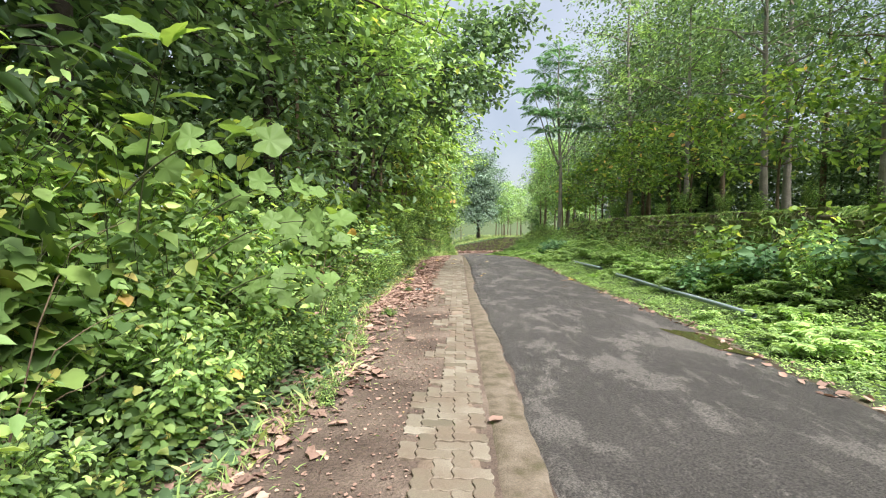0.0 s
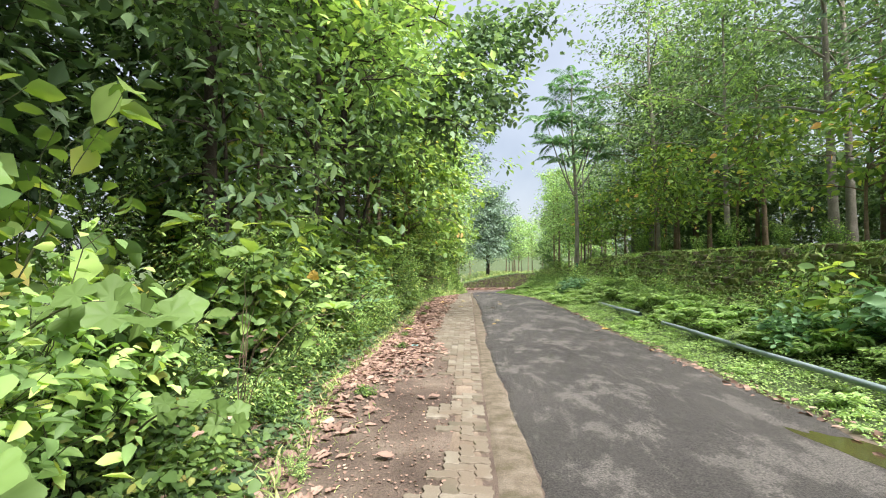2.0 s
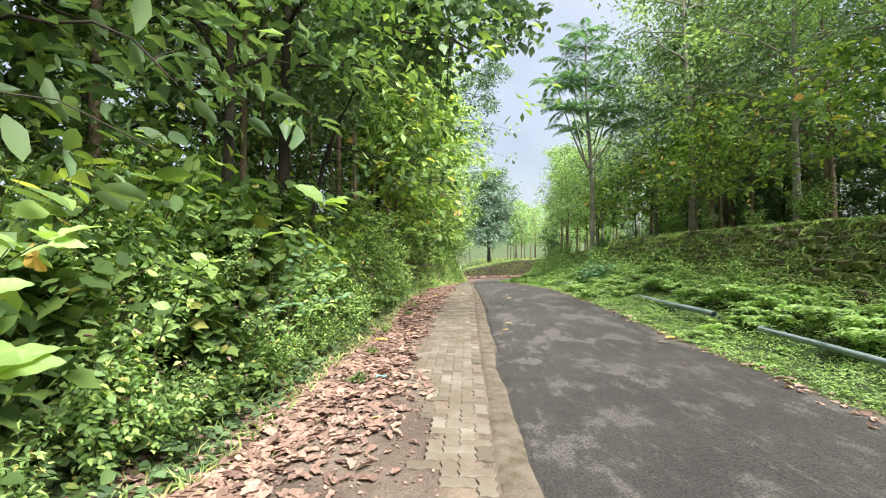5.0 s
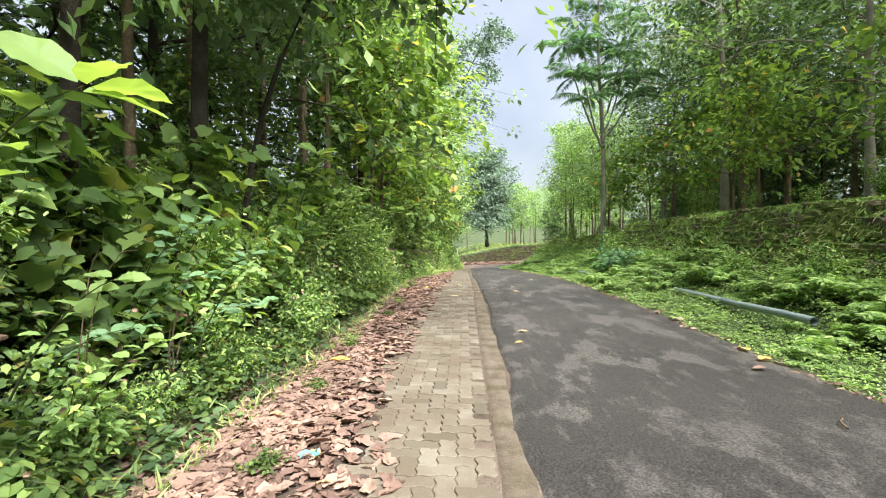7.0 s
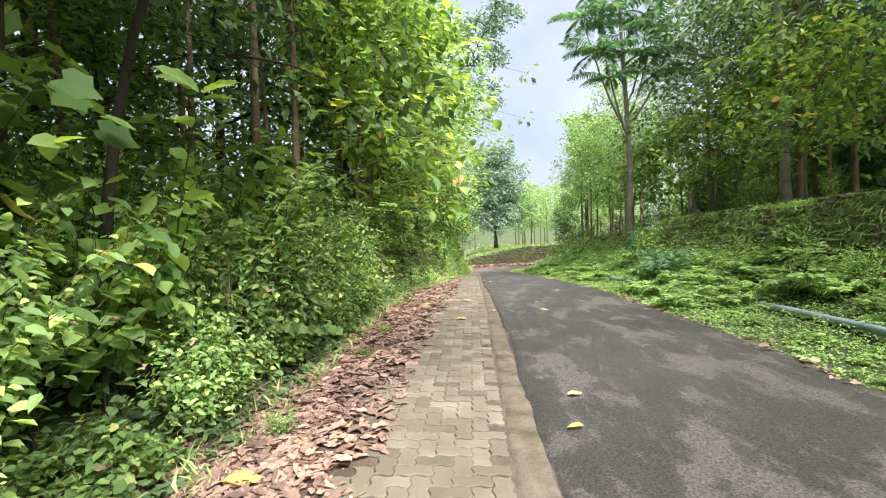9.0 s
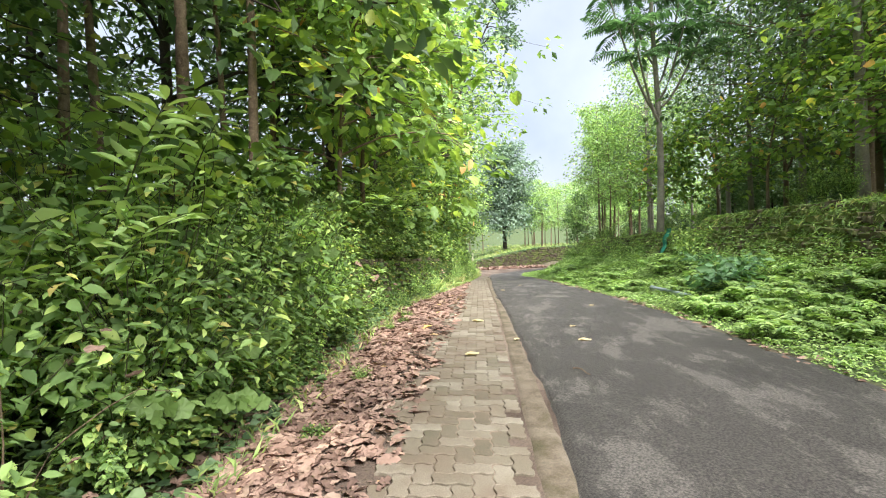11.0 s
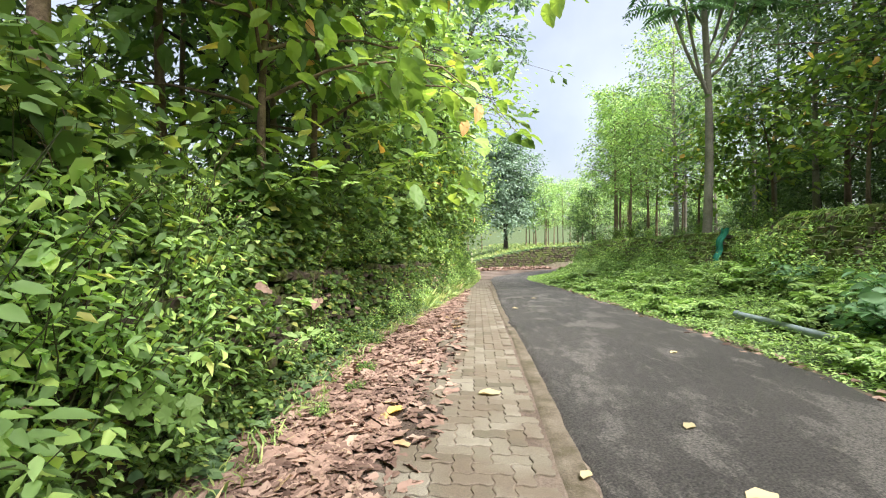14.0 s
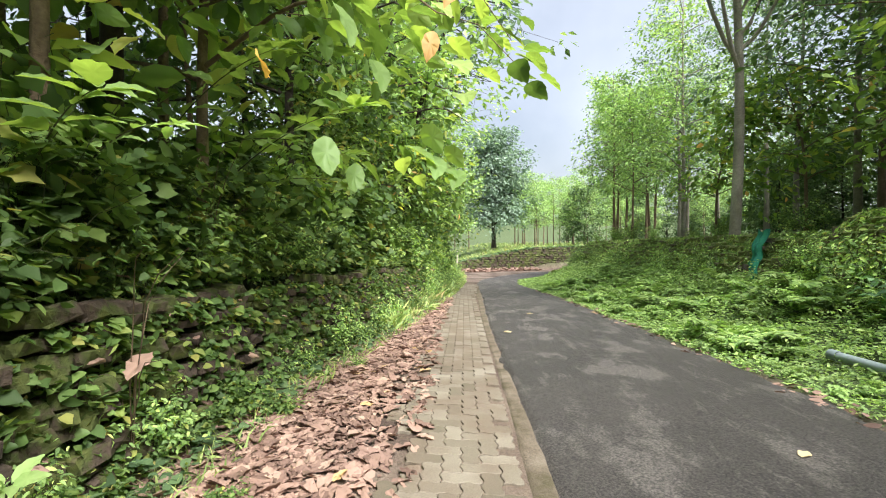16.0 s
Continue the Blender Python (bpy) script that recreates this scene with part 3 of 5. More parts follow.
YOUNG = make_tree("young_tree", "young roadside tree with bright green leaves and thin trunk", 15, 10.5, .085, .3, 1.9, 18, 230, 13, .22, KITE, M_MIDBARK, M_LIGHTTREE, tuft=.22)
g = np.random.default_rng(5)
spots = []
for k, x, y in [(4, 10.2, 10.8), (0, 10.25, 15.0), (1, 10.4, 20.0), (2, 12.6, 12.8), (0, 12.9, 17.6), (3, 13.4, 22.5), (0, 10.2, 25.6), (1, 11.6, 29.6), (3, 13.8, 27.5),
                (4, 12.0, 33.0), (1, 10.9, 40.6), (0, 13.6, 37.5), (3, 15.6, 32.5), (3, 16.6, 20.5), (4, 12.4, 44.0), (1, 14.3, 47.0), (0, 15.5, 42.0), (4, 10.2, 5.4), (2, 13.0, 7.5), (2, 17.5, 15), (3, 19, 26), (3, 19, 38), (2, 16, 9), (1, 17.8, 50.0), (3, 14.6, 30.2), (3, 15.4, 36.0), (3, 18.0, 31.0), (3, 12.2, 27.8), (3, 16.0, 27.0)]:
    spots.append((k, x, y, g.uniform(0, 360), g.uniform(.88, 1.1)))
for i in range(14):
    spots.append((int(g.choice([2, 3, 0])), g.uniform(22, 42), 4 + i * 4.3 + g.uniform(-1, 1), g.uniform(0, 360), g.uniform(.8, 1.1)))
forest(R_MODELS, spots, "trees on the terrace")
for x, y, s in [(9.4, 45, .95), (10.6, 48.5, 1.0), (10.4, 47.2, .9), (12.0, 50.2, 1.05), (13.2, 50.0, 1.0), (14.2, 51.0, 1.1), (9.0, 41.5, .7), (15.8, 50.5, 1.1), (11.9, 46.5, .9)]:
    tagged(put(YOUNG, x, y, g.uniform(0, 360), s), group="young trees along the terrace")
FROND = make_frond_tree("frond_tree", "slender pale-trunked tree with long feathery drooping leaves", 3, 13.2, .135, M_PALEBARK, M_BLUEGREEN)
put(FROND, 7.88, 31.9, 0, 1.0)
MID = make_tree("round_crowned_tree", "single tree with haze-greyed green leaves standing above the far wall", 21, 12.8, .22, .17, 3.4, 32, 420, 42, .36, KITE, M_BARK, M_GREY, low_spread=1.0, tuft=.42)
put(MID, 5.1, 68.0, 30)

# tall dark trees on the wooded side
L_MODELS = [
    make_tree("woodland_tree", "tall dark-trunked woodland tree hung with green leaves", 31, 15, .115, .3, 3.2, 24, 330, 15, .24, KITE, M_BARK, M_BUSH, droop=.5),
    make_tree("woodland_tree", "woodland tree with yellow-green leaves leaning to the light", 32, 13, .1, .26, 3.0, 24, 400, 15, .24, KITE, M_BARK, M_LIGHTTREE, droop=.55),
    make_tree("woodland_tree", "leafy woodland tree with deep shade put into its leaf colour", 33, 14, .12, .18, 3.4, 20, 190, 30, .25, KITE, M_BARK, M_SHADE, droop=.4),
    make_tree("woodland_tree", "woodland tree with a bare brown mossy trunk", 35, 14.5, .085, .34, 3.0, 22, 330, 15, .23, KITE, M_MIDBARK, M_BUSH, droop=.5),
]
spots = []
# spots with y below zero are unseen trees, added to shade the near hedge
for k, x, y, s in [(0, -3.6, 4.4, 1.0), (2, -4.8, 2.0, 1.0), (0, -3.3, 9.0, 1.0), (1, -2.9, 12.6, .9), (0, -2.75, 14.4, 1.0), (3, -2.85, 19.05, 1.0), (3, -2.75, 20.5, .95), (0, -2.6, 24.0, .95), (1, -2.3, 28.0, 1.0),
                   (1, -1.7, 32.5, 1.0), (0, -1.5, 37.0, 1.05), (1, -1.2, 42.0, 1.05), (1, -.9, 47.5, .95), (2, -5.6, 7.0, 1.0), (2, -5.4, 12.5, 1.0), (2, -5.2, 17.5, 1.0), (2, -5.0, 22.0, 1.0),
                   (2, -4.8, 26.8, 1.0), (2, -4.6, 31.5, 1.0), (2, -5.0, 37.0, 1.0), (0, -3.9, 45.0, 1.0), (2, -8.2, 5.0, 1.0), (2, -8.4, 10.5, 1.05), (2, -8.0, 16.5, 1.0), (2, -8.5, 23.0, 1.0), (2, -8.0, 30.0, 1.0), (2, -7.6, 0.0, 1.0), (0, -3.4, -1.5, 1.0), (2, -4.6, -4.5, 1.05), (0, -3.2, -7.5, 1.0), (2, -6.4, -2.0, 1.0), (2, -3.8, -11, 1.1), (2, -6.0, -8.0, 1.0), (0, -3.9, 1.0, .95), (2, -12, 3, 1.0), (2, -12, 14, 1.0), (2, -12, 26, 1.0)]:
    spots.append((k, x, y, g.uniform(0, 360), s))
forest(L_MODELS, spots, "woodland beside the path")
# low leafy trees that fill the edge of the wood
UNDER = [
    make_tree("understory_tree", "low leafy tree with drooping broad green leaves", 61, 5.6, .05, .34, 1.5, 18, 250, 12, .17, OVATE, M_BARK, M_TEAK, droop=.7, tuft=.22, wide=.55),
    make_tree("understory_tree", "low leafy tree with dense dark green leaves", 62, 6.2, .05, .32, 1.6, 20, 280, 12, .15, OVATE, M_BARK, M_BUSH, droop=.6, tuft=.24, wide=.5),
    make_tree("understory_tree", "low spreading tree with light yellow-green leaves", 63, 4.8, .045, .34, 1.5, 16, 240, 12, .15, OVATE, M_BARK, M_VINE, droop=.6, tuft=.22, wide=.55),
    make_tree("understory_tree", "low tree with long glossy leaves coloured dark as in shade", 64, 5.6, .05, .3, 1.6, 20, 230, 10, .2, OVATE, M_BARK, M_SHADE, droop=.7, tuft=.24, wide=.42),
]
for k, x, y, s in [(3, -3.2, .8, 1.0), (3, -3.0, 3.6, 1.0), (3, -2.6, 9.2, 1.0), (2, -3.6, 10.4, .9), (3, -5.2, 7.4, 1.0), 
                   (2, -3.2, 16.8, .8), (2, -2.1, 29.0, .95), (0, -1.7, 31.0, .95), (2, -1.3, 33.4, 1.0), (1, -.9, 36.0, 1.1), (2, -.5, 38.6, 1.1), (1, -.2, 41.6, 1.15), (2, .1, 44.5, 1.1), (0, -1.4, 39.5, 1.3), (1, -1.2, 46.5, 1.2),
                   (3, -4.4, 1.6, 1.1), (3, -4.6, 5.6, 1.1), (3, -4.7, 10.0, 1.1)]:
    tagged(put(UNDER[k], x - (.6 if y < 17 else .15), y, g.uniform(0, 360), s), group="low trees at the wood's edge")
LEANER = make_tree("leaning_tree", "tree leaning over the lane with a hanging leafy branch", 71, 8.3, .055, .62, 1.75, 18, 300, 16, .2, OVATE, M_BARK, M_CANOPY, lean=(4.6, -.6), droop=.8, tuft=.26, wide=.6)
put(LEANER, -2.6, 15.2, 0, 1.0)
AIRY = make_tree("airy_tree", "tall tree with loose haze-greyed foliage reaching over the lane", 74, 14.5, .12, .6, 2.0, 20, 110, 34, .2, OVATE, M_BARK, M_GREY, lean=(4.2, .0), droop=.6, tuft=.2, wide=.5)
put(AIRY, -1.0, 35.0, 0, 1.0)
TEAK = make_tree("teak_tree", "young teak tree with very large bright green leaves", 72, 6.8, .07, .3, 2.5, 20, 190, 7, .3, FINE_OVATE, M_MIDBARK, M_TEAK, lean=(.9, -.4), droop=.45, tuft=.22, wide=.58)
put(TEAK, -1.95, 24.4, 0, 1.0)
put(TEAK, -1.6, 34.5, 60, 1.05)
for x, y, s in [(9.0, 12.6, .62), (9.3, 17.6, .7), (9.2, 23.4, .6), (9.6, 28.2, .75), (9.4, 35.4, .7), (9.1, 8.6, .6), (10.9, 24.8, .9), (11.0, 33.6, .85)]:
    tagged(put(TEAK, x, y, x * 77, s, 0, "teak sapling with large yellow-green leaves on the terrace"), group="teak saplings on the terrace")
put(TEAK, -2.0, 22.6, 20, .95)
# dense trees that close the wood behind, dark filler for the shade between trunks
CLOSE = make_tree("thicket_tree", "bushy filler tree with leaves coloured dark for the wood's shade", 81, 9, .1, .05, 2.9, 22, 300, 14, .36, KITE, M_BARK, M_SHADE)
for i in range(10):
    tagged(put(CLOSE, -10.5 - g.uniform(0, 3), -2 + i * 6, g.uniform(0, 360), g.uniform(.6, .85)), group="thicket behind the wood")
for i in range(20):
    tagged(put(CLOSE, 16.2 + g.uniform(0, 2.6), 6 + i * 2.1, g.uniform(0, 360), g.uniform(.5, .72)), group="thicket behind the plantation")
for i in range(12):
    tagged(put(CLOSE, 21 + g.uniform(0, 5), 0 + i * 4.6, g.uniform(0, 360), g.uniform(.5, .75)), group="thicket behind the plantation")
for i in range(12):
    tagged(put(CLOSE, 15 + i * 2.6 + g.uniform(-1, 1), 66 + g.uniform(0, 16), g.uniform(0, 360), g.uniform(.55, .8)), group="thicket beyond the bend")
for i in range(26):
    tagged(put(YOUNG, 6.5 + g.uniform(0, 26), 66 + g.uniform(0, 22), g.uniform(0, 360), g.uniform(.6, .9)), group="trees in the field beyond the bend")
for i in range(24):
    tagged(put(YOUNG, -14 + i * 2.6 + g.uniform(-1, 1), 78 + g.uniform(0, 26), g.uniform(0, 360), g.uniform(.8, 1.15)), group="trees in the field beyond the bend")
# thin bare trunks between them
POLE = make_tree("sapling_trunk", "thin mossy trunk of a crowded woodland sapling", 41, 9, .07, .5, 1.2, 8, 60, 10, .2, KITE, M_MIDBARK, M_SHADE)
for x, y in [(-3.4, 10.8), (-3.2, 13.9), (-3.8, 16.3), (-3.3, 17.8), (-3.7, 21.5), (-3.4, 23.0), (-3.1, 25.6), (-3.6, 27.2), (-3.0, 29.6), (-4.2, 14.6), (-4.4, 19.6), (-4.1, 24.6), (-2.9, 31.0)]:
    tagged(put(POLE, x, y, g.uniform(0, 360), g.uniform(.85, 1.15)), group="thin woodland trunks")
for m in (*R_MODELS, *L_MODELS, *UNDER, LEANER, AIRY, TEAK, CLOSE, YOUNG, FROND, MID, POLE):
    drop_model(m)

# ---- shrubs and climbers on the wooded side ----
def make_shrub(name, label, seed, tall, spread, stems, per, leaf, shape, mat, wide=.8, arch=.35, hang=.35, fill=0):
    g = np.random.default_rng(seed)
    root = tagged(new(name), label, "shrub")
    wood, P, D = [], [], []
    for i in range(stems):
        a, h = g.uniform(0, 2 * np.pi), tall * g.uniform(.45, 1.05)
        s = np.linspace(0, 1, 7)
        r = spread * g.uniform(.25, 1.0)
        out = np.array([np.cos(a), np.sin(a), 0])
        p = out * (r * s ** 1.4)[:, None] + np.array([0, 0, 1]) * (h * (s * (1 + arch) - arch * s ** 2.5))[:, None] + g.normal(0, .03, (7, 3))
        p[0] = (out * .08)
        p[0, 2] = -.1
        wood.append(tube(p, .004 * (1 - .75 * s) + .001, 4))
        q = along(p, g.uniform(.12, 1.0, per) ** .8)
        P.append(q + g.normal(0, .05, q.shape))
        az = g.uniform(0, 2 * np.pi, per)
        D.append(np.stack([np.cos(az), np.sin(az), -hang + 0 * az], -1) + out * .4)
    P, D = np.concatenate(P), unit(np.concatenate(D) + g.normal(0, .25, (stems * per, 3)))
    n = len(P)
    N = unit(g.normal(0, .4, (n, 3)) + (0, 0, 1) + unit(P * (1, 1, 0)) * .45)
    ln = leaf * g.uniform(.5, 1.25, n)
    tagged(part("branching", mesh_np("branching", *joined(wood), M_TWIG), root), kind="stuff")
    part("foliage", mesh_np("foliage", *leaves(P + unit(D) * .02, D, N, ln, ln * wide, shape, .025), mat, True), root)
    return root


SHRUBS = [
    make_shrub("climbing_vine", "tangled climbing vine with broad lobed light green leaves", 51, 1.6, .75, 30, 17, .155, LOBED, M_VINE, .95),
    make_shrub("leafy_shrub", "dense shrub with oval mid-green leaves", 52, 1.45, .75, 36, 34, .1, SLIM, M_BUSH, .56),
    make_shrub("heart_leaf_creeper", "low creeper with heart-shaped green leaves", 53, .8, .8, 28, 20, .105, HEART, M_VINE, .85, .6),
    make_shrub("small_leaf_bush", "bushy shrub of many small green leaves", 54, 1.7, .75, 44, 44, .066, SLIM, M_BUSH, .55),
    make_shrub("teak_sapling", "teak sapling with very large soft green leaves", 55, 1.7, .5, 7, 8, .3, OVATE, M_TEAK, .6, .1, .1),
    make_shrub("weedy_herb", "tall weeds with pointed yellow-green leaves", 56, 1.1, .6, 32, 34, .085, SLIM, M_BUSH, .42),
    make_shrub("broad_leaf_shrub", "open shrub with broad dark green leaves", 57, 1.8, .8, 22, 14, .17, OVATE, M_TEAK, .62, .3, .4),
    make_shrub("broad_leaf_shrub", "bushy shrub with broad blue-green leaves in the verge weeds", 58, 1.0, .85, 26, 13, .19, OVATE, M_BLUEGREEN, .6, .3, .15),
]
g = np.random.default_rng(9)
SITES = []
for i, y in enumerate(np.arange(-1.2, 47, .36)):
    e = float(grown_l(y))
    wall_here = 19.0 < y < 33
    if 5.7 < y < 7.9:  # a low gap that opens on the dark wood
        SITES.append((int(g.choice([2, 5, 2])), e - .1 - g.uniform(0, .3), y, g.uniform(.45, .6)))
        SITES.append((int(g.choice([2, 5, 1])), e - .8 - g.uniform(0, .5), y, g.uniform(.4, .55)))
        continue
    SITES.append((int(g.choice([2, 5, 2, 1])), e - .12 - g.uniform(0, .25), y + g.uniform(-.2, .2), g.uniform(.5, .75) * (.75 if wall_here else 1)))
    SITES.append((int(g.choice([0, 1, 3, 1, 0, 6] if y < 14 else [3, 5, 1, 0, 3, 2, 6])), e - .55 - g.uniform(0, .35), y + g.uniform(-.2, .2), g.uniform(.85, 1.15) * (.65 if 20.6 < y < 33 else 1)))
    if i % 2 == 0:
        SITES.append((int(g.choice([0, 1, 3, 6] if y < 14 else [3, 5, 1, 0, 6])), e - 1.15 - g.uniform(0, .5), y + g.uniform(-.3, .3), g.uniform(1.1, 1.45)))
    if i % 6 == 2:
        SITES.append((4, e - .9 - g.uniform(0, .7), y, g.uniform(.9, 1.25)))
    if i % 3 == 0 and y < 19:
        SITES.append((int(g.choice([1, 3, 6])), e - 2.2 - g.uniform(0, 1.2), y, g.uniform(1.3, 1.7)))
for y in np.arange(16.4, 20.6, .3):
    SITES.append((int(g.choice([3, 5, 1, 5])), float(grown_l(y)) - .25 - g.uniform(0, .3) + .1, y, g.uniform(1.0, 1.35)))
for y in np.arange(22, 34, .33):
    SITES.append((int(g.choice([2, 1, 5, 0])), float(grown_l(y)) - .62, y, g.uniform(.7, 1.05)))
for k, x, y, s in [(2, -.72, 21.6, .2), (5, -.85, 20.9, .2), (2, -1.0, 13.2, .22), (2, -.8, 17.1, .2), (2, -.95, 23.7, .3), (5, -.6, 25.3, .22), (2, -.75, 22.3, .22), (5, -1.0, 14.9, .25), (2, -.95, 8.3, .25), (5, -1.0, 4.0, .28), (2, -.9, 11.6, .25), (5, -.75, 18.4, .2), (2, -.85, 27.2, .3), (5, -1.05, 6.0, .2)]:
    SITES.append((k, x, y, s))
for k, x, y, s in SITES:
    tagged(put(SHRUBS[k], x, y, g.uniform(0, 360), s, .05), group="undergrowth beside the path")

def spray(name, label, seed, start, end, count, leaf, shape, mat, wide=.6, sag=.1, rosette=0):
    """A leafy shoot reaching out of the undergrowth from start to end."""
    g = np.random.default_rng(seed)
    root = tagged(new(name), label, "plant")
    a, e = np.array(start, float), np.array(end, float)
    s = np.linspace(0, 1, 9)
    p = a + (e - a) * s[:, None] + np.array([0, 0, 1]) * (sag * 4 * s * (1 - s))[:, None]
    root.location = a
    part("shoot", mesh_np("shoot", *tube(p - a, .007 * (1 - .7 * s), 5), M_TWIG, True), root)
    f = np.concatenate([np.linspace(.2, .95, count), np.ones(rosette)])
    q = along(p, f) - a
    az = np.arange(len(f)) * 2.4 + g.uniform(-.4, .4, len(f))
    D = np.stack([np.cos(az), np.sin(az), g.uniform(-.25, .35, len(f))], -1) + unit(e - a) * .4
    N = unit(g.normal(0, .3, (len(f), 3)) + ((.25, -1.0, .55) if shape is FINE_VINE else (0.1, -.35, 1)))
    for k in range(len(f)):
        ln = leaf * g.uniform(.75, 1.15)
        V, F = leaves(q[k:k + 1] + unit(D[k:k + 1]) * .02, D[k:k + 1], N[k:k + 1], ln, ln * wide, shape, .006)
        part("leaf", mesh_np("leaf", V, F, mat, True), root)
    return root


